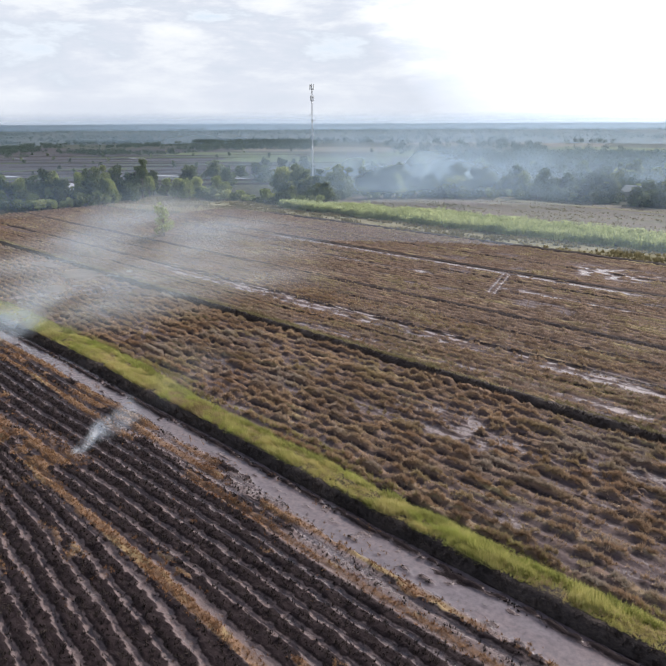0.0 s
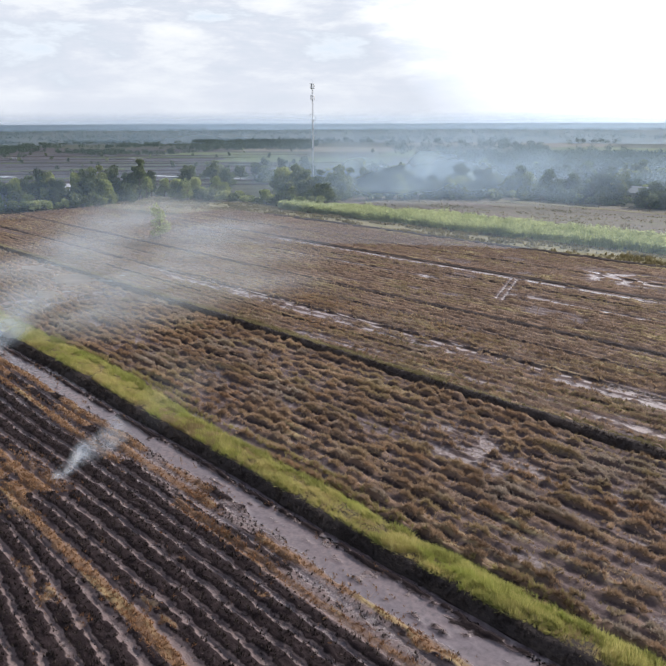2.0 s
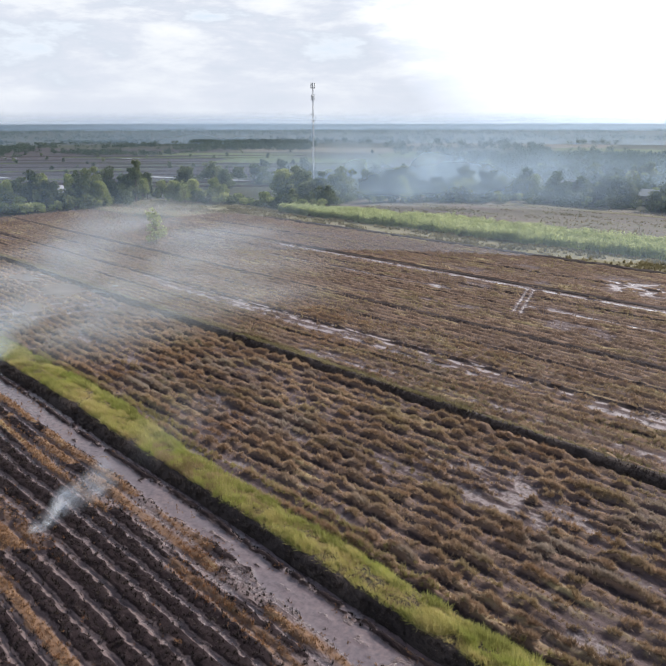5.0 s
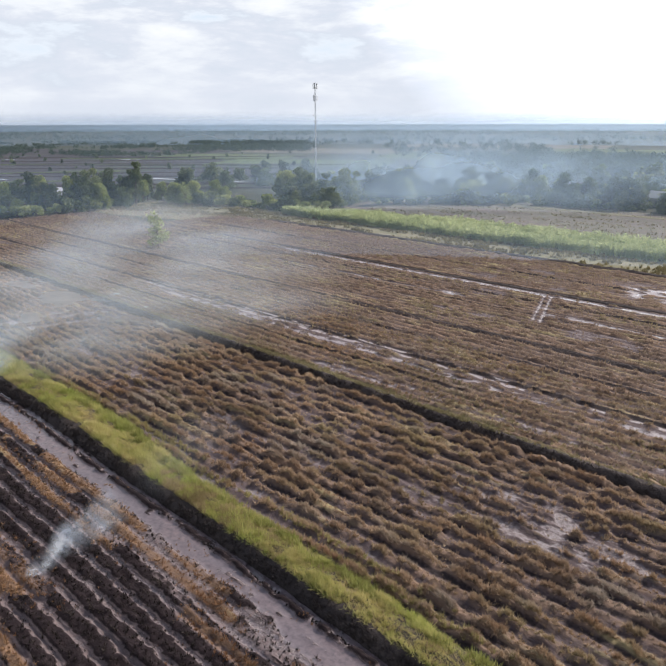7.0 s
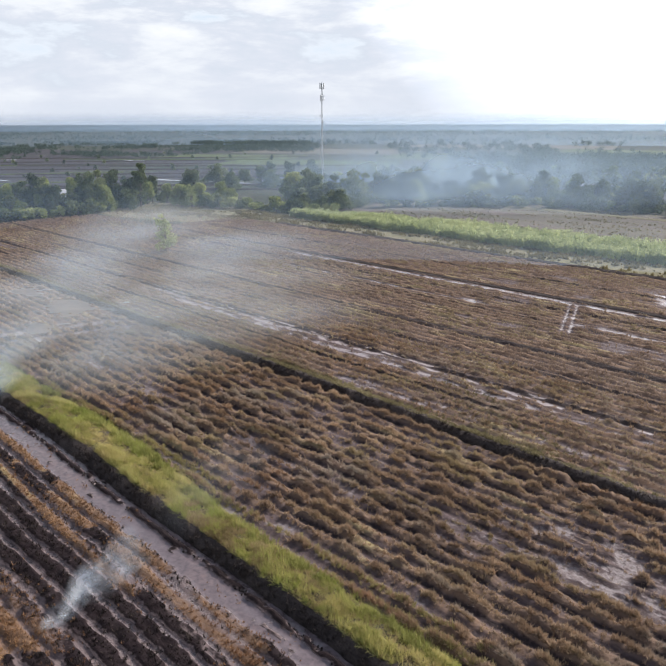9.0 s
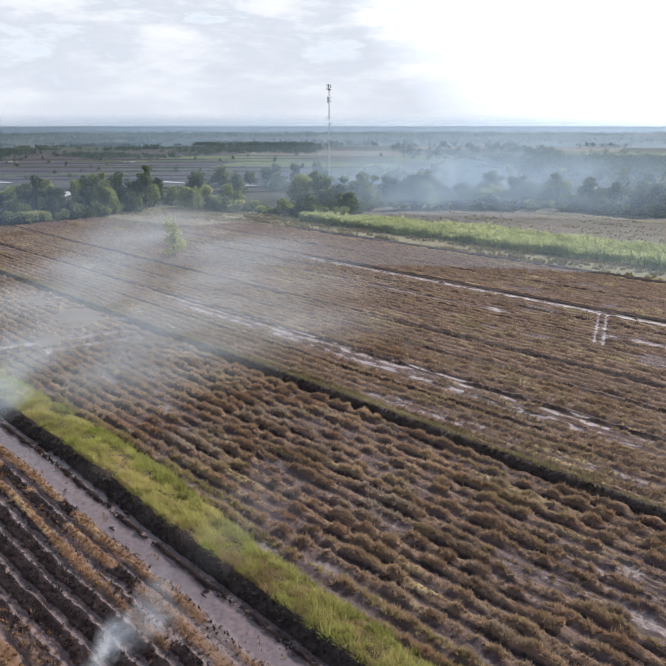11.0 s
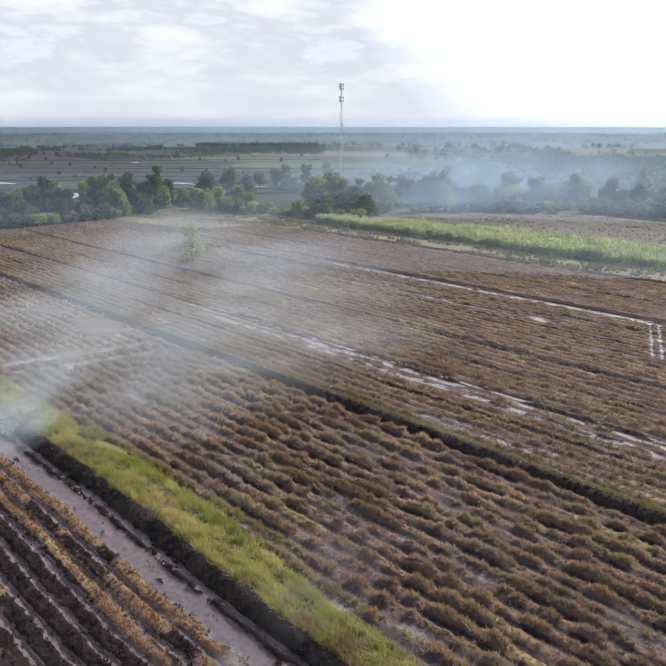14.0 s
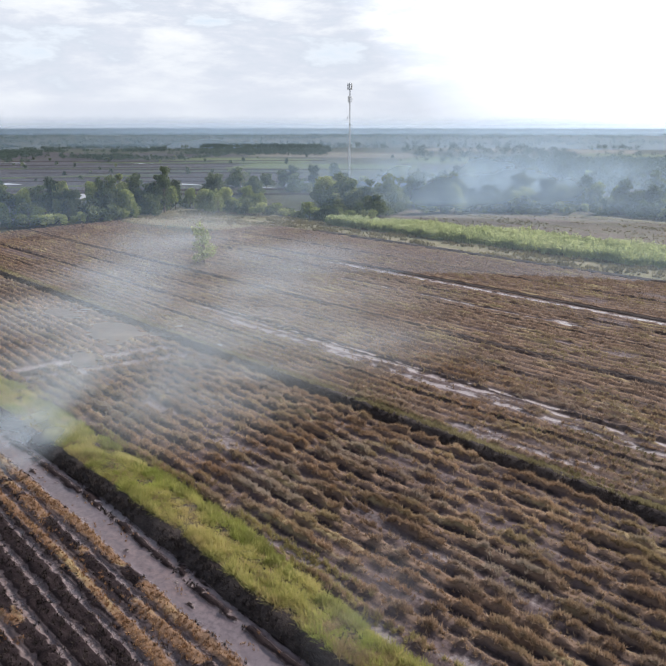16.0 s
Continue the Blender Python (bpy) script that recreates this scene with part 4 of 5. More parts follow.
def leaf_cloud(rng, lobes, per, size):
    """Small bent leaf sprays spread over the shells of several lobes."""
    Vs = []
    for (cx, cy, cz, rx, ry, rz) in lobes:
        n = int(per * (rx * ry * rz) ** (1 / 1.6))
        d = rng.normal(0, 1, (n, 3)); d /= np.linalg.norm(d, axis=1)[:, None]
        r = rng.uniform(0.55, 1.08, (n, 1))
        c = np.array((cx, cy, cz)) + d * r * np.array((rx, ry, rz))
        a = rng.normal(0, 1, (n, 3)) + 0.6 * d; a /= np.linalg.norm(a, axis=1)[:, None]
        b = np.cross(a, rng.normal(0, 1, (n, 3))); b /= np.linalg.norm(b, axis=1)[:, None]
        s = size * rng.uniform(0.5, 1.3, (n, 1))
        nrm = np.cross(a, b)
        Vs.append(np.stack([c - a * s, c - b * s * 0.6 + nrm * s * 0.2, c + a * s * 1.1 + nrm * s * -0.15, c + b * s * 0.6 + nrm * s * 0.2], 1).reshape(-1, 3))
    V = np.concatenate(Vs)
    V[:, 2] = np.maximum(V[:, 2], 0.15)
    return V, np.arange(len(V)).reshape(-1, 4)


def tree_kind(name, rng, height, width, material, lobes=9, low=0.25, size=0.42, per=60):
    """A broadleaf tree: tapered trunk with limbs, crown of many leaf sprays with gaps."""
    V, F = [], []
    hub = height * low + 0.8
    tube(V, F, [(0, 0, -0.3), (0.05, 0.0, hub * 0.5), (0.1, 0.05, hub), (0.2, 0.1, height * 0.8)], [0.035 * height, 0.026 * height, 0.02 * height, 0.006 * height])
    L = []
    for k in range(lobes):
        a = 2.4 * k + rng.uniform(-0.4, 0.4)
        t = rng.uniform(0, 1)
        rad = width * 0.5 * rng.uniform(0.2, 0.95) * (1.12 - 0.7 * t)
        z = height * (low + (0.93 - low) * t)
        r = width * rng.uniform(0.11, 0.23)
        L.append((rad * math.cos(a), rad * math.sin(a), max(z, r * 0.8), r, r, r * rng.uniform(0.6, 0.9)))
        tube(V, F, [(0.05, 0.02, hub * 0.9), (0.5 * rad * math.cos(a), 0.5 * rad * math.sin(a), hub + 0.4 * (z - hub)), (rad * math.cos(a), rad * math.sin(a), z)], [0.014 * height, 0.009 * height, 0.003 * height], 4)
    L.append((0, 0, height * (0.5 + low * 0.3), width * 0.28, width * 0.28, height * 0.26))
    trunk = mesh_from(name + "_trunk", V, F, M_BARK, True)
    cv, cf = leaf_cloud(rng, L, per, size)
    return trunk, mesh_from(name + "_crown", cv, cf, material)


def palm_kind(name, rng, height, material):
    V, F = [], []
    tube(V, F, [(0, 0, -0.3), (0.1, 0, height * 0.4), (0.25, 0.1, height * 0.8), (0.3, 0.1, height)], [0.24, 0.18, 0.15, 0.13], 7)
    trunk = mesh_from(name + "_trunk", V, F, M_BARK, True)
    cv, cf = [], []
    for k in range(26):
        a, up = rng.uniform(0, 2 * math.pi), rng.uniform(-0.6, 1.1)
        ln = rng.uniform(1.5, 2.3)
        prev = np.array((0.3, 0.1, height))
        for j in range(4):
            step = np.array((math.cos(a) * math.cos(up), math.sin(a) * math.cos(up), math.sin(up))) * ln / 4
            nxt = prev + step
            side = np.array((-math.sin(a), math.cos(a), -0.35)) * (0.42 - 0.08 * j)
            for sgn in (1, -1):
                s_ = side * np.array((sgn, sgn, 1))
                b = len(cv)
                cv += [prev, nxt, nxt + s_ + step * 0.3, prev + s_ + step * 0.3]
                cf.append((b, b + 1, b + 2, b + 3))
            prev, up = nxt, up - 0.38
    return trunk, mesh_from(name + "_crown", cv, cf, material)


TR = np.random.default_rng(21)
KINDS = {
    "round": tree_kind("round_tree", TR, 9.0, 9.0, M_LEAF_DARK, 17, 0.2, 0.38),
    "wide": tree_kind("wide_tree", TR, 10.0, 12.0, M_LEAF_MID, 20, 0.15, 0.42),
    "tall": tree_kind("tall_tree", TR, 12.0, 7.5, M_LEAF_MID, 18, 0.2, 0.38),
    "dense": tree_kind("dense_tree", TR, 10.5, 8.5, M_LEAF_DARK, 20, 0.1, 0.38),
    "light": tree_kind("light_tree", TR, 9.0, 9.0, M_LEAF_LIGHT, 18, 0.1, 0.38),
    "bush": tree_kind("bush", TR, 3.0, 4.6, M_LEAF_MID, 7, 0.1, 0.34, 70),
    "bush_light": tree_kind("light_bush", TR, 2.6, 4.2, M_LEAF_LIGHT, 7, 0.1, 0.32, 70),
    "sapling": tree_kind("sapling", TR, 5.8, 4.6, M_LEAF_LIGHT, 18, 0.08, 0.22, 70),
    "palm": palm_kind("palm", TR, 9.0, M_LEAF_DARK),
}
NOTE = {"round": ("round dark green broadleaf tree", "tree"), "wide": ("wide spreading green broadleaf tree", "tree"), "tall": ("tall slender green broadleaf tree", "tree"),
        "dense": ("dense dark green tree with low foliage", "tree"), "light": ("bright yellow-green leafy tree", "tree"), "bush": ("low rounded green bush", "bush"),
        "bush_light": ("low pale green bush", "bush"), "sapling": ("slender pale green young tree in the stubble", "tree"), "palm": ("palm tree with fan leaves", "palm tree")}
WHERE = {"edge": "at the field edge", "wood": "in the woods", "plain": "in distant paddies", "field": ""}


def plant(kind, x, y, scale=1.0, turn=0.0, spot="edge", squash=1.0, z=-0.15):
    name = {"palm": "palm_tree", "bush": "bush", "bush_light": "bush", "sapling": "young_tree"}.get(kind, "tree")
    root = new(name)
    tagged(root, (NOTE[kind][0] + " " + WHERE[spot]).strip(), NOTE[kind][1], group="trees " + (WHERE[spot] or "in the field"))
    root.empty_display_size = 0.5
    root.matrix_world = Matrix.Translation((x, y, z)) @ Matrix.Rotation(turn, 4, "Z") @ Matrix.Diagonal((scale, scale, scale * squash, 1))
    share("trunk", KINDS[kind][0], root)
    share("crown", KINDS[kind][1], root)
    return root


def belt(points, count, depth, kinds, spot, lo, hi, rng, squash=(0.7, 1.25)):
    """Trees along a line of plan points and for some depth behind it."""
    pts = np.array(points, float)
    seg = np.r_[0, np.cumsum(np.linalg.norm(np.diff(pts, axis=0), axis=1))]
    for k in range(count):
        s = (k + rng.uniform(0.1, 0.9)) / count * seg[-1]
        x, y = np.interp(s, seg, pts[:, 0]), np.interp(s, seg, pts[:, 1])
        away = rng.uniform(0, 1) ** 1.2 * depth
        plant(kinds[int(rng.integers(len(kinds)))], x - 0.71 * away, y + 0.71 * away, rng.uniform(lo, hi), rng.uniform(0, 6.28), spot, rng.uniform(*squash))


BR = np.random.default_rng(33)
# belt behind the left end of the fields
belt([(-212, 60), (-209, 84), (-207, 100), (-206, 116), (-207, 128)], 74, 30, ("round", "wide", "dense", "tall", "light", "round", "dense"), "edge", 0.42, 0.82, BR, (0.8, 1.5))
belt([(-206, 70), (-203, 112)], 16, 5, ("bush", "bush_light", "bush"), "edge", 0.8, 1.5, BR)
belt([(-207, 130), (-197, 143), (-180, 151)], 20, 20, ("light", "bush_light", "bush", "bush_light", "light"), "edge", 0.5, 0.72, BR)
belt([(-196, 139), (-176, 146), (-160, 151), (-152, 156)], 30, 9, ("bush", "bush_light", "bush_light"), "edge", 0.7, 1.3, BR)
belt([(-172, 155), (-160, 162), (-155, 170)], 15, 15, ("tall", "wide", "wide", "light"), "edge", 0.75, 1.05, BR)
# woods behind the fallow field
belt([(-156, 180), (-143, 198), (-125, 212), (-107, 219), (-85, 221), (-60, 226), (-30, 236)], 112, 34, ("dense", "round", "wide", "light", "dense", "round"), "wood", 0.5, 0.85, BR)
belt([(-154, 178), (-141, 196), (-123, 210), (-105, 217), (-83, 219), (-58, 224), (-28, 234)], 40, 6, ("bush", "bush", "bush_light"), "wood", 0.8, 1.4, BR)
belt([(-190, 205), (-170, 235), (-130, 262), (-90, 270), (-40, 282)], 100, 60, ("dense", "round", "wide", "light", "palm"), "wood", 0.5, 0.85, BR)
belt([(-240, 170), (-225, 200), (-215, 225), (-190, 260)], 22, 45, ("round", "wide", "dense", "palm", "light"), "wood", 0.55, 0.95, BR)
# single trees
for kind, x, y, s in (("sapling", -133.5, 89.5, 1.3), ("palm", -300, 160, 0.8), ("round", -228, 160, 1.05), ("palm", -228, 118, 1.0),
                      ("tall", -216, 96, 0.8), ("sapling", -196, 138, 1.2), ("bush", -262, 224, 1.3), ("wide", -231, 199, 0.7), ("bush", -234, 204, 1.2), ("bush", -229, 204, 1.1)):
    plant(kind, x, y, s, x, "field" if kind == "sapling" else "plain")
for k in range(60):
    x, y = BR.uniform(-560, -290), BR.uniform(120, 460)
    if 0.25 < -y / x < 1.25:
        plant(("round", "bush", "bush", "dense", "bush")[k % 5], x, y, BR.uniform(0.2, 0.38) * (2.0 if k % 5 in (1, 2, 4) else 1.0), k, "plain")


def far_woods(name, regions, rng, label, tris=26, material=M_LEAF_FAR):
    """Woods too far to count: crowns of loose leaf masses."""
    Vs = []
    for (x, y, h, w) in regions:
        n = len(x)
        d = rng.normal(0, 1, (n, tris, 3)); d /= np.linalg.norm(d, axis=2)[..., None]
        d *= rng.uniform(0.3, 0.9, (n, tris, 1))
        c = np.stack([x[:, None] + d[..., 0] * w[:, None], y[:, None] + d[..., 1] * w[:, None], h[:, None] * (0.5 + 0.42 * d[..., 2])], -1)
        s = (0.24 * w)[:, None, None]
        Vs.append((c[:, :, None, :] + rng.normal(0, 1, (n, tris, 3, 3)) * s[..., None] * 0.6).reshape(-1, 3))
    V = np.concatenate(Vs)
    V[:, 2] = np.maximum(V[:, 2], -0.3)
    return stuff(name, mesh_from(name, V, np.arange(len(V)).reshape(-1, 3), material), label, "woods")


FR = np.random.default_rng(44)


def fan(n, r0, r1, a0, a1, clump, thresh):
    """Places in a fan seen from the fields, kept where the woods grow."""
    a, r = np.radians(FR.uniform(a0, a1, n)), np.sqrt(FR.uniform(r0 ** 2, r1 ** 2, n))
    x, y = -r * np.sin(a), r * np.cos(a)
    k = fbm(x / clump, y / clump, 201) > thresh
    return x[k], y[k]


def wood(n, r0, r1, a0, a1, clump, thresh, h0, h1):
    x, y = fan(n, r0, r1, a0, a1, clump, thresh)
    h = FR.uniform(h0, h1, len(x))
    return x, y, h, h * FR.uniform(0.35, 0.6, len(x))


far_woods("woods_middle", [wood(9000, 560, 950, 46, 84, 40, 0.535, 2.4, 5.2), wood(2600, 260, 520, 6, 36, 45, 0.43, 4.5, 8), wood(900, 520, 700, 6, 40, 40, 0.52, 4.5, 8), wood(1400, 640, 1000, 6, 50, 45, 0.54, 4, 8)], FR, "distant mixed woods beyond the paddies", 60)
px_, py_ = FR.uniform(0, 1, 420), FR.uniform(0, 1, 420)
ph_ = FR.uniform(4.5, 6.5, 420)
far_woods("plantation", [(-690 + 110 * px_ - 40 * py_, 468 + 78 * px_ + 40 * py_, ph_, ph_ * 0.55)], FR, "distant dark block of planted trees", 40)
far_woods("woods_far", [wood(6500, 950, 1700, 5, 85, 80, 0.47, 5, 9), wood(6500, 1700, 2800, 0, 90, 150, 0.46, 4.5, 8)], FR, "far line of woods on the plain", 24)
far_woods("woods_horizon", [wood(6000, 2800, 4700, -5, 95, 300, 0.36, 4, 8)], FR, "hazy woods along the horizon", 16)


# ---------------------------------------------------------------- water lying in the fields
def puddle(x, y, length, width, rng, turn=0.0, z=0.075, label="shallow bright puddle lying in the stubble"):
    """A thin sheet of water with a ragged shoreline."""
    k = 26
    bm = bmesh.new()
    ring = []
    ph = rng.uniform(0, 6.28, 4)
    for j in range(k):
        a = 2 * math.pi * j / k
        r = 1 + 0.12 * math.sin(3 * a + ph[0]) + 0.10 * math.sin(5 * a + ph[1]) + 0.08 * math.sin(8 * a + ph[2]) + rng.uniform(-0.06, 0.06)
        ring.append(bm.verts.new((0.5 * length * r * math.cos(a), 0.5 * width * r * math.sin(a), 0.0)))
    mid = bm.verts.new((0, 0, 0.0))
    for j in range(k):
        bm.faces.new((mid, ring[j], ring[(j + 1) % k]))
    me = bpy.data.meshes.new("puddle")
    bm.to_mesh(me)
    bm.free()
    me.materials.append(M_WATER)
    ob = new("puddle", me)
    ob.matrix_world = pose(x, y, z, 0, 0, turn)
    return tagged(ob, label, "puddle", group="puddles in the fields")


for x, y, s in ((-194, 226, 0.8), (-199, 222, 0.75), (-190, 231, 0.7), (-205, 228, 0.7)):
    plant("wide", x, y, s, x, "wood")

PR = np.random.default_rng(55)
LEVEL = -0.048
for yc, half, x0, x1, seed, cut in WATER_LINES:
    n_ = max(2, int((x1 - x0) / 9))
    for k in range(n_):
        puddle(x0 + (k + 0.5) / n_ * (x1 - x0), yc - 0.5 * half + PR.normal(0, 0.1), (x1 - x0) / n_ * 1.02, 3.6 * half, PR, 0, LEVEL + (-0.002 if yc < 80 else 0.008) + 0.001 * (k % 4))
for x, y, ln, wd in ((-46, 117, 9, 4), (-39, 119, 9, 5), (-47.5, 123, 8, 4), (-38, 124, 7, 4)):
    puddle(x, y, ln, wd, PR, 0, LEVEL + 0.0005 * (y - 117), "bright sheet of standing water near the far bund")
puddle(-67.2, 99.9, 4.6, 1.6, PR, 0, LEVEL + 0.004)
for side in (-0.55, 0.55):
    puddle(-52.0 + side, 100.8, 14.5, 1.0, PR, 113.1, LEVEL + 0.006 + 0.002 * (side > 0), "water-filled wheel rut across the stubble")
puddle(-92.2, 49, 16, 1.7, PR, 75.4, LEVEL + 0.016, "water-filled rut beside the cross bund")
puddle(-96.0, 49, 15, 1.6, PR, 75.4, LEVEL + 0.016, "water-filled rut beside the cross bund")
puddle(-95.9, 41.4, 4.6, 1.5, PR, 0, LEVEL + 0.020, "bent end of the ruts round the cross bund")
puddle(-44.3, 38.2, 3.2, 1.2, PR, -6, LEVEL, "small pool at the foot of the grassy bund")
for x, y, ln, wd in ((-463, 267, 44, 13), (-431, 207, 24, 11), (-349, 135, 18, 8), (-296, 190, 22, 5), (-534, 208, 36, 12), (-415, 222, 30, 5), (-262, 203, 26, 4), (-250, 500, 70, 5), (-225, 535, 80, 5)):
    puddle(x, y, ln, wd, PR, 14, 0.05, "distant flooded paddy shining under the sky")


# ---------------------------------------------------------------- mast
def mast(x, y, height):
    root = new("telecom_mast")
    tagged(root, "slender galvanised lattice telecom mast with antennas on top", "telecom mast")
    root.matrix_world = pose(x, y, -0.2)
    step, half = 2.0, 0.27
    V, F = [], []

    def bar(p, q, r, sides=5):
        p, q = Vector(p), Vector(q)
        m = (q - p).to_track_quat("Z", "Y").to_matrix()
        b = len(V)
        for c in (p, q):
            for j in range(sides):
                a = 2 * math.pi * j / sides
                V.append(tuple(c + m @ Vector((r * math.cos(a), r * math.sin(a), 0))))
        for j in range(sides):
            F.append((b + j, b + (j + 1) % sides, b + sides + (j + 1) % sides, b + sides + j))

    corner = [(half * math.cos(a), half * math.sin(a)) for a in (0.5, 0.5 + 2 * math.pi / 3, 0.5 + 4 * math.pi / 3)]
    for j in range(3):
        c, d = corner[j], corner[(j + 1) % 3]
        bar((*c, 0), (*c, step), 0.06)
        bar((*c, 0), (*d, step / 2), 0.035)
        bar((*d, step / 2), (*c, step), 0.035)
        bar((*c, step - 0.02), (*d, step - 0.02), 0.03)
    section = mesh_from("mast_section", V, F, M_STEEL)
    for k in range(int(height / step)):
        share("mast_section", section, root, Matrix.Translation((0, 0, k * step)))
    # antenna panels in two tiers
    bm = bmesh.new()
    bmesh.ops.create_cube(bm, size=1, matrix=Matrix.Diagonal((0.34, 0.18, 2.2, 1)))
    bmesh.ops.bevel(bm, geom=list(bm.edges), offset=0.05, segments=2, affect="EDGES")
    panel = part("antenna_panel", bm, M_PANEL, root, "pale plastic sector antenna")
    panel.matrix_local = Matrix.Rotation(0, 4, "Z") @ Matrix.Translation((0, 0.85, height - 0.2))
    for tier, z, rad in ((0, height - 0.2, 0.85), (1, height - 4.6, 0.8)):
        for j in range(3 if tier else 5):
            if tier == 0 and j == 0:
                continue
            share("antenna_panel", panel.data, root, Matrix.Rotation(2 * math.pi * j / (3 if tier else 5) + tier, 4, "Z") @ Matrix.Translation((0, rad, z)), "pale plastic sector antenna")
    for z in (height - 0.9, height + 0.5, height - 5.2, height - 4.0):
        bm = bmesh.new()
        bmesh.ops.create_cone(bm, segments=12, radius1=0.75, radius2=0.75, depth=0.07, cap_ends=True)
        ring = part("mounting_ring", bm, M_STEEL, root)
        ring.matrix_local = Matrix.Translation((0, 0, z))
    for z, a in ((height - 11, 2.2), (height - 13.5, 4.0)):
        bm = bmesh.new()
        bmesh.ops.create_cone(bm, segments=16, radius1=0.42, radius2=0.30, depth=0.32, cap_ends=True)
        dish = part("microwave_dish", bm, M_PANEL, root, "small pale drum antenna")
        dish.matrix_local = Matrix.Rotation(a, 4, "Z") @ Matrix.Translation((0, 0.75, z)) @ Matrix.Rotation(math.pi / 2, 4, "X")
    bm = bmesh.new()
    bmesh.ops.create_cone(bm, segments=6, radius1=0.05, radius2=0.015, depth=2.6, cap_ends=True)
    rod = part("lightning_rod", bm, M_STEEL, root)
    rod.matrix_local = Matrix.Translation((0, 0, height + 1.2))
    bm = bmesh.new()
    bmesh.ops.create_cube(bm, size=1, matrix=Matrix.Translation((0, 0, 0.2)) @ Matrix.Diagonal((2.4, 2.4, 0.5, 1)))
    part("footing", bm, M_PLASTER, root, "pale concrete footing")
    return root


mast(-214, 211, 38.5)


# ---------------------------------------------------------------- houses among the trees
def house(x, y, w, d, h, turn, roof_mat, label):
    root = new("house")
    tagged(root, label, "house", group="houses among the trees")
    root.matrix_world = pose(x, y, -0.2, 0, 0, turn)
    bm = bmesh.new()
    bmesh.ops.create_cube(bm, size=1, matrix=Matrix.Translation((0, 0, h / 2)) @ Matrix.Diagonal((w, d, h, 1)))
    part("wall", bm, M_PLASTER, root)
    bm = bmesh.new()
    e, rise = 0.6, 0.3 * d
    pts = [(-w / 2 - e, -d / 2 - e, h - 0.1), (w / 2 + e, -d / 2 - e, h - 0.1), (w / 2 + e, d / 2 + e, h - 0.1), (-w / 2 - e, d / 2 + e, h - 0.1), (-w / 2 - e, 0, h + rise), (w / 2 + e, 0, h + rise)]
    v = [bm.verts.new(p) for p in pts]
    for f in ((0, 1, 5, 4), (2, 3, 4, 5), (0, 4, 3), (1, 2, 5), (0, 3, 2, 1)):
        bm.faces.new([v[i] for i in f])
    bmesh.ops.recalc_face_normals(bm, faces=bm.faces)
    part("roof", bm, roof_mat, root)
    for k, px in enumerate((-0.28, 0.0, 0.28)):
        bm = bmesh.new()
        tall = 1.9 if k == 1 else 1.0
        bmesh.ops.create_cube(bm, size=1, matrix=Matrix.Translation((px * w, -d / 2 - 0.02, tall / 2 + (0.0 if k == 1 else 0.9))) @ Matrix.Diagonal((0.9, 0.08, tall, 1)))
        part("door" if k == 1 else "window", bm, M_DARK, root)
    return root


house(-222, 92, 9, 6, 2.8, 70, M_ROOF, "small house with a pale sheet roof behind trees")
house(-232, 118, 10, 7, 2.8, 60, M_ROOF, "house with a grey sheet roof between trees")
house(-211, 76, 9, 5, 1.7, 80, M_ROOF, "low shed with a dull sheet roof at the field's edge")
house(-203, 240, 11, 7, 2.8, 40, M_ROOF_GREY, "house with a pale roof near the mast")
house(-238, 207, 8, 6, 1.9, 30, M_ROOF_GREY, "farm hut with a pale sheet roof among trees")
house(-120, 248, 10, 7, 3.0, 10, M_ROOF_GREY, "house with a pale roof in the woods")
house(-92, 240, 9, 6, 2.8, -15, M_ROOF_GREY, "house with a pale roof in the woods")


# ---------------------------------------------------------------- smoke
def plume_sheet(name, path, widths, material, parent, rng, wave=0.25, ends=(0.08, 0.5)):
    """A thin rising veil of smoke along a line, turned to the camera; its cover fades to nothing at every border."""
    path, widths = np.array(path, float), np.array(widths, float)
    s = np.linspace(0, 1, 40)
    t = np.linspace(0, 1, len(path))
    C = np.stack([np.interp(s, t, path[:, k]) for k in range(3)], 1)
    for _ in range(6):
        C[1:-1] = (C[:-2] + 2 * C[1:-1] + C[2:]) / 4
    W = np.interp(s, t, widths)
    u = np.linspace(-1, 1, 21)
    ph = rng.uniform(0, 6.28, 3)
    V, UV = [], []
    for k, (c, w) in enumerate(zip(C, W)):
        d = C[min(k + 1, 39)] - C[max(k - 1, 0)]
        # opposite to the camera's usual viewing direction
        toward_camera = np.array((0.66, -0.66, 0.36))
        across = np.cross(d, toward_camera)
        across /= np.linalg.norm(across) + 1e-9
        for q in u:
            bulge = wave * w * 0.25 * math.sin(2.2 * q + 5 * s[k] + ph[0]) + wave * w * 0.12 * math.sin(5 * q - 9 * s[k] + ph[1])
            p = c + across * q * w / 2 + toward_camera * bulge
            p[2] = max(p[2], 0.35 + 0.05 * abs(q))
            V.append(p)
            a = min(1.0, s[k] / ends[0]) * min(1.0, (1 - s[k]) / ends[1])
            UV.append((max(0.0, 1 - q * q) ** 1.3, a * a * (3 - 2 * a)))
    n = len(u)
    i = (np.arange(39)[:, None] * n + np.arange(n - 1)[None, :]).ravel()
    F = np.stack([i, i + 1, i + n + 1, i + n], 1)
    me = mesh_from(name, V, F, material, True)
    uv = me.uv_layers.new(name="UVMap")
    uv.data.foreach_set("uv", np.array(UV, np.float32)[F.ravel()].ravel())
    return share(name, me, parent)


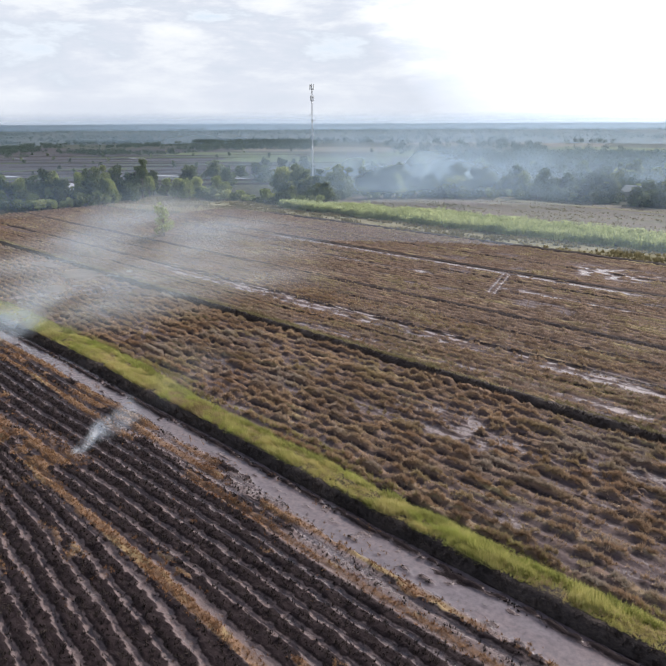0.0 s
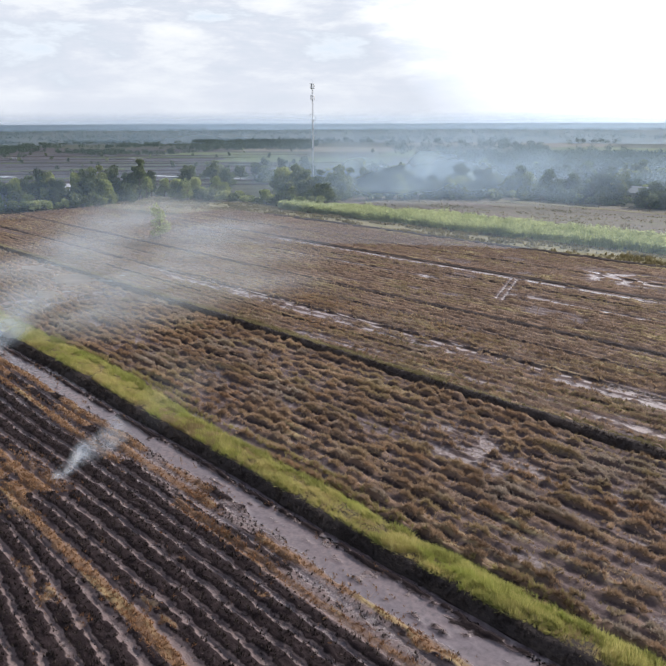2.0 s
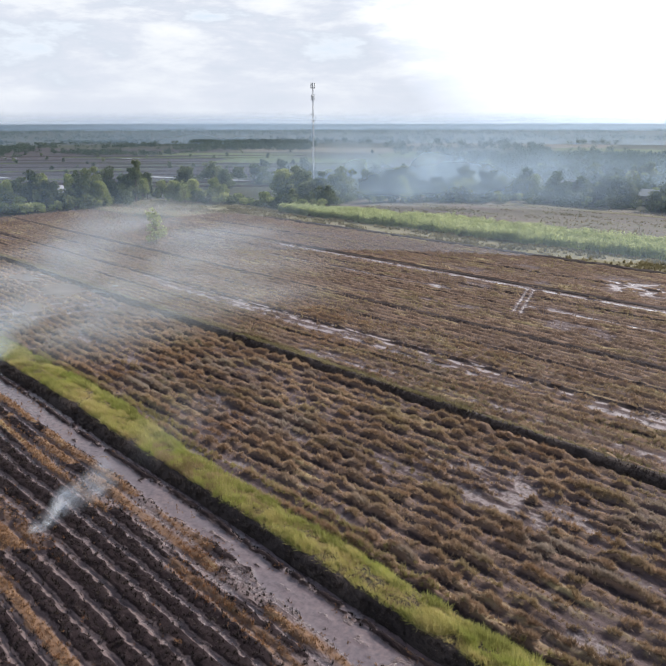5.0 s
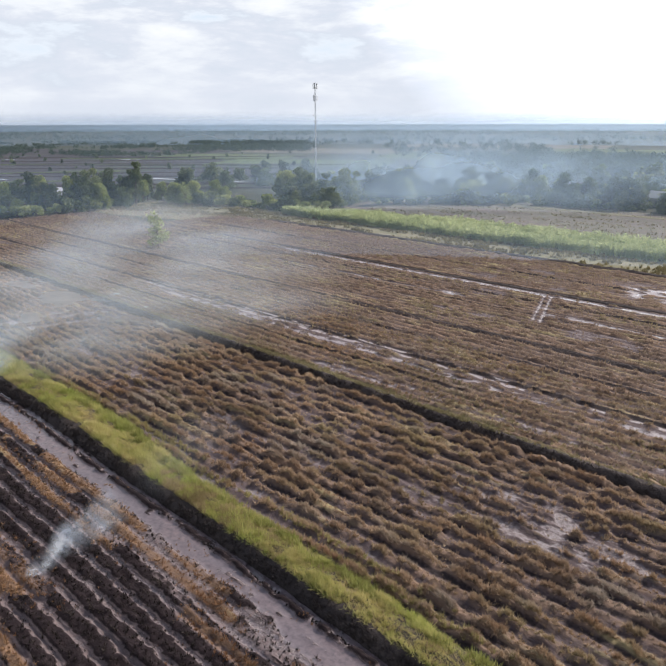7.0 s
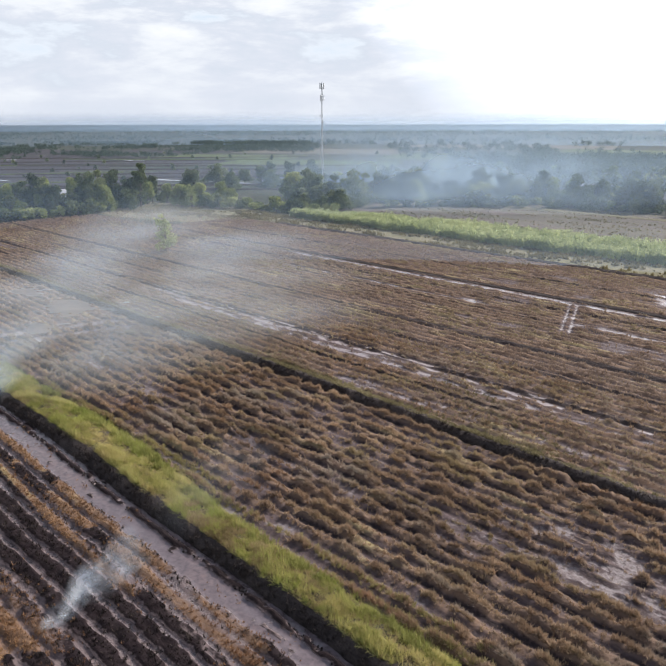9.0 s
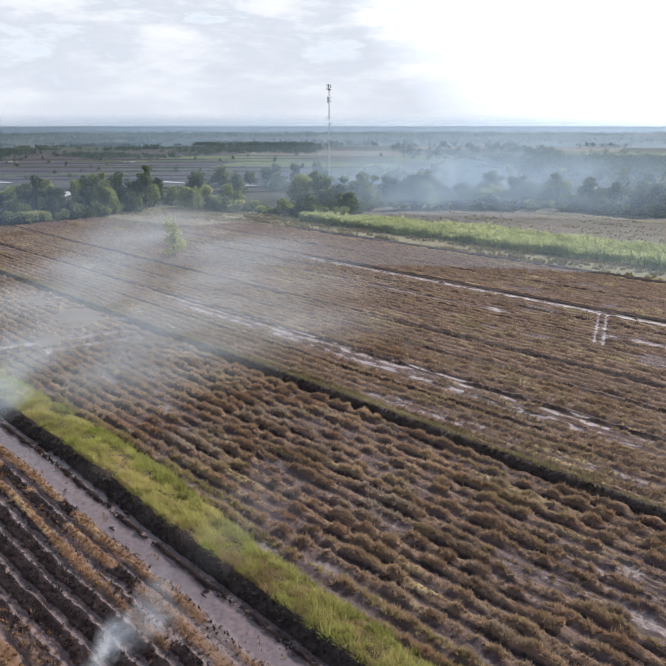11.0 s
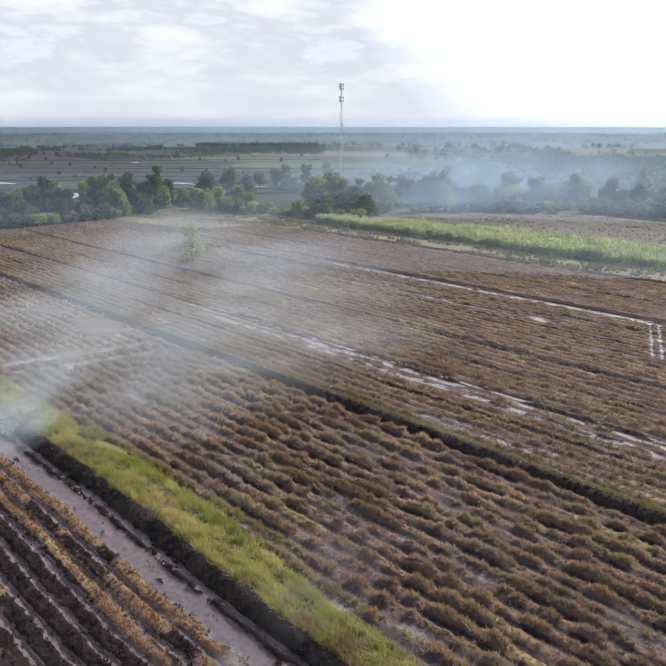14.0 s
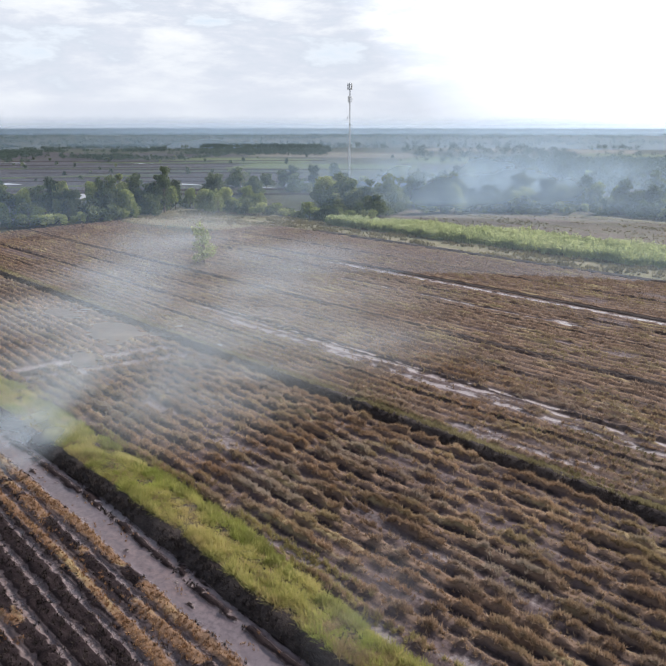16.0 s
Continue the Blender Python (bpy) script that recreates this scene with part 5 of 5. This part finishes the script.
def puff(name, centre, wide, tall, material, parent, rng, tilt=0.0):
    """One soft billow of smoke: a bulging sheet turned to the camera, whose cover thins out to nothing at its rim."""
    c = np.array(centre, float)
    # each sheet is aimed at a point midway along the camera path
    toward_camera = np.array((-7.0, 10.0, 26.0)) - c
    toward_camera /= np.linalg.norm(toward_camera)
    right = np.cross((0, 0, 1), toward_camera); right /= np.linalg.norm(right)
    up = np.cross(toward_camera, right)
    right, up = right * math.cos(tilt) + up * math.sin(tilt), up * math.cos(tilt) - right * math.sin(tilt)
    n, k = 28, 10
    ph = rng.uniform(0, 6.28, 4)
    V, UV = [c + toward_camera * 0.1 * wide], [(1.0, 1.0)]
    for j in range(1, k + 1):
        q = j / k
        for i in range(n):
            a = 2 * math.pi * i / n
            rim = 1 + 0.18 * math.sin(2 * a + ph[0]) + 0.12 * math.sin(3 * a + ph[1]) + 0.08 * math.sin(5 * a + ph[2])
            p = c + right * (wide * q * rim * math.cos(a)) + up * (tall * q * rim * math.sin(a)) + toward_camera * (0.1 * wide * (1 - q * q))
            V.append(p)
            low = min(1.0, max(0.0, (p[2] - 0.2) / (0.95 * tall)))
            UV.append(((1 - q * q) ** 2, low * low * (3 - 2 * low)))
    tri = [(0, 1 + i, 1 + (i + 1) % n) for i in range(n)]
    for j in range(k - 1):
        o = 1 + j * n
        for i in range(n):
            q = (i + 1) % n
            tri += [(o + i, o + n + i, o + n + q), (o + i, o + n + q, o + q)]
    tri = np.array(tri)
    me = mesh_from(name, V, tri, material, True)
    uv = me.uv_layers.new(name="UVMap")
    uv.data.foreach_set("uv", np.array(UV, np.float32)[tri.ravel()].ravel())
    return share(name, me, parent)


SM = np.random.default_rng(66)
GREY = (0.82, 0.92, 1.0)


def smoke_layer(name, parent, z0, z1, strength, material, seed):
    """A billowy sheet of drifting smoke over the fields: thick along the drift, thin at its sides."""
    xs, ys = np.arange(-200, -52, 1.3), np.arange(28, 128, 1.3)
    X, Y = np.meshgrid(xs, ys)
    line = np.array(DRIFT)
    # distance from the drift line, and how far along it
    best, along = np.full(X.shape, 1e9), np.zeros(X.shape)
    for k in range(len(line) - 1):
        p, q = line[k], line[k + 1]
        d = q - p
        t = np.clip(((X - p[0]) * d[0] + (Y - p[1]) * d[1]) / (d @ d), 0, 1)
        r = np.hypot(X - p[0] - t * d[0], Y - p[1] - t * d[1])
        along = np.where(r < best, k + t, along)
        best = np.minimum(best, r)
    wide = np.interp(along, range(len(line)), (3.6, 6.0, 10.0, 14.0, 17.0, 19.0))
    thick = np.interp(along, range(len(line)), (0.62, 0.46, 0.46, 0.46, 0.34, 0.0))
    a = thick * np.exp(-(best / wide) ** 2)
    for cx, cy, r, v in ((-80, 52, 14, 0.46), (-74, 45, 9, 0.46), (-90, 63, 17, 0.60), (-98, 78, 19, 0.48), (-118, 94, 20, 0.34), (-124, 72, 20, 0.42), (-108, 55, 16, 0.46), (-78, 68, 12, 0.42), (-90, 45, 10, 0.50), (-146, 88, 22, 0.36), (-166, 108, 20, 0.26)):
        a = np.maximum(a, v * np.exp(-((X - cx) ** 2 + (Y - cy) ** 2) / r ** 2))
    rim = np.minimum(np.minimum(X - xs[0], xs[-1] - X), np.minimum(Y - ys[0], ys[-1] - Y))
    a = strength * a * smoothstep(0, 6, rim)
    a = 1.1 * np.clip(a - 0.07, 0, 1)
    lift_ = np.interp(along, (0, 1, 3), (0.5, 0.75, 1.0))
    Z = 1.4 + lift_ * (z0 + (z1 - z0) * fbm(X / 30, Y / 30, seed, 2))
    V = np.stack([X, Y, Z], -1).reshape(-1, 3)
    n = len(xs)
    i = (np.arange(len(ys) - 1)[:, None] * n + np.arange(n - 1)[None, :]).ravel()
    F = np.stack([i, i + 1, i + n + 1, i + n], 1)
    av = a.ravel()
    F = F[av[F].max(1) > 0]
    me = mesh_from(name, V, F, material, True)
    uv = me.uv_layers.new(name="UVMap")
    uv.data.foreach_set("uv", np.stack([av, np.ones_like(av)], 1)[F.ravel()].astype(np.float32).ravel())
    return share(name, me, parent)


DRIFT = [(-78.6, 32.0), (-82, 37), (-91, 48), (-108, 61), (-128, 76), (-156, 98)]
big = tagged(new("smoke_plume"), "broad grey-white smoke plume drifting from the burning field edge", "smoke")
smoke_layer("smoke_veil", big, 0.5, 2.2, 1.0, smoke_mat("low_smoke", GREY, 1.0, 0.085, 0.42, 2), 401)
m_thin = smoke_mat("thin_smoke", GREY, 0.30, 0.13, 0.24, 2)
m_veil = smoke_mat("smoke_billow", GREY, 0.24, 0.10, 0.24, 3)
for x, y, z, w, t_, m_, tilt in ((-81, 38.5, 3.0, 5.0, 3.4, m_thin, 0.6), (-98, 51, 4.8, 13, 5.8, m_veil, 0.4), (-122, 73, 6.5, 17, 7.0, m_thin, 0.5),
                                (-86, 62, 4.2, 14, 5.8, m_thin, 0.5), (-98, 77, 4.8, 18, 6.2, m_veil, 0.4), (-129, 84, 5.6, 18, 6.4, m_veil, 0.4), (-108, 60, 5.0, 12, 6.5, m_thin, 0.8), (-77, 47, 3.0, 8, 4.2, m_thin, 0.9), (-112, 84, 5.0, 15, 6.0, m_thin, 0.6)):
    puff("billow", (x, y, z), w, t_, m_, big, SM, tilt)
m_source = smoke_mat("source_smoke", GREY, 0.55, 0.4, 0.24, 11)
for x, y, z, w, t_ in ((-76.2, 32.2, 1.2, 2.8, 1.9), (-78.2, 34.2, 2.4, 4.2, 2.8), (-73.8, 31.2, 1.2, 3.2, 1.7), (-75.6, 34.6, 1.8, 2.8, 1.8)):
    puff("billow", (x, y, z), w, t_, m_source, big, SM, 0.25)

small = tagged(new("smoke_wisp"), "small white smoke wisp rising from smouldering straw", "smoke")
m_wisp = smoke_mat("wisp_smoke", (0.86, 0.92, 1.0), 0.44, 0.9, 0.16, 5)
m_wisp2 = smoke_mat("wisp_smoke_thin", (0.92, 0.94, 0.97), 0.17, 0.35, 0.22, 6)
m_wisp3 = smoke_mat("wisp_smoke_streak", (0.86, 0.92, 1.0), 0.38, 1.1, 0.16, 7)
plume_sheet("veil", [(-41, 23.7, 0.3), (-41.6, 24.5, 0.6), (-40.9, 25.4, 1.0), (-42.0, 26.6, 1.5), (-41.2, 28.0, 1.9), (-42.4, 30.0, 2.4)], [0.4, 0.9, 1.4, 1.9, 2.3, 2.8], m_wisp, small, SM, 0.6)
plume_sheet("veil", [(-41.1, 23.8, 0.3), (-40.7, 24.8, 0.7), (-41.8, 26.0, 1.0), (-41.0, 27.4, 1.5), (-42.3, 29.2, 2.0), (-42.2, 31.4, 2.3)], [0.4, 0.8, 1.3, 2.0, 2.5, 3.2], m_wisp3, small, SM, 0.6)
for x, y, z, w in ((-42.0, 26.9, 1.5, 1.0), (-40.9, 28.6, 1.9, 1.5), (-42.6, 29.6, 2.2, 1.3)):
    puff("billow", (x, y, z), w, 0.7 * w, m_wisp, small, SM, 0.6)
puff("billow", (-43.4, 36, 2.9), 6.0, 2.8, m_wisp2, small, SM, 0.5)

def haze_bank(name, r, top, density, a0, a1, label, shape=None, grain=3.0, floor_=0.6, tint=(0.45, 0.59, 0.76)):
    """Smoke and distance haze over the plain, imitated by a low upright tinted veil bent round the fields."""
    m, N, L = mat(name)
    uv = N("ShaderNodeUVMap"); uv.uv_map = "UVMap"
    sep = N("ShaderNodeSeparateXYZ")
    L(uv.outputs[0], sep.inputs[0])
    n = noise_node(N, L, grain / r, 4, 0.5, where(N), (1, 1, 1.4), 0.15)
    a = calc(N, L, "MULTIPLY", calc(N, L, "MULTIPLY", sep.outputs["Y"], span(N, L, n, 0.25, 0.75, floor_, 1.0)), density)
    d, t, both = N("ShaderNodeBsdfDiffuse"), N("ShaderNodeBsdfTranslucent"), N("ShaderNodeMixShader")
    # the fixed blue tint colours what lies behind, as distance haze would
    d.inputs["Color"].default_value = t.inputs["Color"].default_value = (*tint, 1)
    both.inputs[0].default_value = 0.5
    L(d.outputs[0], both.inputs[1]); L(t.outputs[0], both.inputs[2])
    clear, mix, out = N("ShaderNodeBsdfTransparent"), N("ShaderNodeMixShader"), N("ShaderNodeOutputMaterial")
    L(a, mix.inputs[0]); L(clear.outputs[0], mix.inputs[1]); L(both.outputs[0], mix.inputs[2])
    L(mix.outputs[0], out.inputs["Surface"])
    ang, zz = np.radians(np.linspace(a0, a1, 60)), np.linspace(-0.2, top, 14)
    A, Z = np.meshgrid(ang, zz)
    V = np.stack([-r * np.sin(A), r * np.cos(A), Z], -1).reshape(-1, 3)
    i = (np.arange(13)[:, None] * 60 + np.arange(59)[None, :]).ravel()
    F = np.stack([i, i + 1, i + 61, i + 60], 1)
    me = mesh_from(name, V, F, m, True)
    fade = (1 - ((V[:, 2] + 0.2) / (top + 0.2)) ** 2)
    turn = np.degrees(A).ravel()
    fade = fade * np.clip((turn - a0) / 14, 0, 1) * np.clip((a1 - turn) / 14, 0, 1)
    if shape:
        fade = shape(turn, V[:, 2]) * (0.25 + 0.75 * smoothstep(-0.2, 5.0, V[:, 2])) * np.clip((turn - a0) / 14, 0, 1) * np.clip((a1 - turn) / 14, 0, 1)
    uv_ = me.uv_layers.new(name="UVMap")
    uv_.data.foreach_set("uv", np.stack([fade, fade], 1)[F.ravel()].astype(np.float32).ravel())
    return tagged(new(name, me), label, "haze", kind="structure")


haze_bank("haze_cane", 150, 12, 0.16, 2, 62, "thin blue-tinted sheet for smoke haze over the cane strip")


def drifted(turn, z):
    """Haze before the tree belt: thicker where the plume has drifted against the trees."""
    return (1 - ((z + 0.2) / 17.2) ** 2) * (0.5 + 0.9 * np.exp(-((turn - 69) / 8) ** 2))


haze_bank("haze_belt", 204, 17, 0.30, 22, 100, "thin blue-tinted sheet for smoke haze before the tree belt", drifted, 5.0, 0.5)



def bank(turn, z):
    """Smoke in the woods: tall where it rises, low elsewhere."""
    tall = np.exp(-((turn - 36) / 9) ** 2) * np.clip(1 - (z / 30) ** 2, 0, 1) ** 1.5
    low = 0.42 * np.clip(1 - (z / 18) ** 2, 0, 1) + 0.25 * np.exp(-((turn - 12) / 14) ** 2) * np.clip(1 - (z / 22) ** 2, 0, 1)
    return np.clip(tall + low * (1 - 0.4 * tall), 0, 1)


haze_bank("smoke_bank", 229, 30, 0.60, -40, 58, "thin pale blue smoke hanging in front of the woods", bank, 10.0, 0.25, (0.47, 0.61, 0.79))
haze_bank("smoke_bank_behind", 276, 34, 0.66, -40, 60, "pale blue smoke bank hanging among the woods", bank, 12.0, 0.15, (0.50, 0.64, 0.80))
haze_bank("haze_near", 330, 34, 0.15, -20, 110, "thin blue-tinted sheet for distance haze over the paddies")
haze_bank("haze_middle", 850, 36, 0.40, -20, 110, "blue-tinted sheet for distance haze before the distant woods")
haze_bank("haze_far", 2000, 44, 0.68, -20, 110, "tinted sheet for pale distance haze along the horizon")
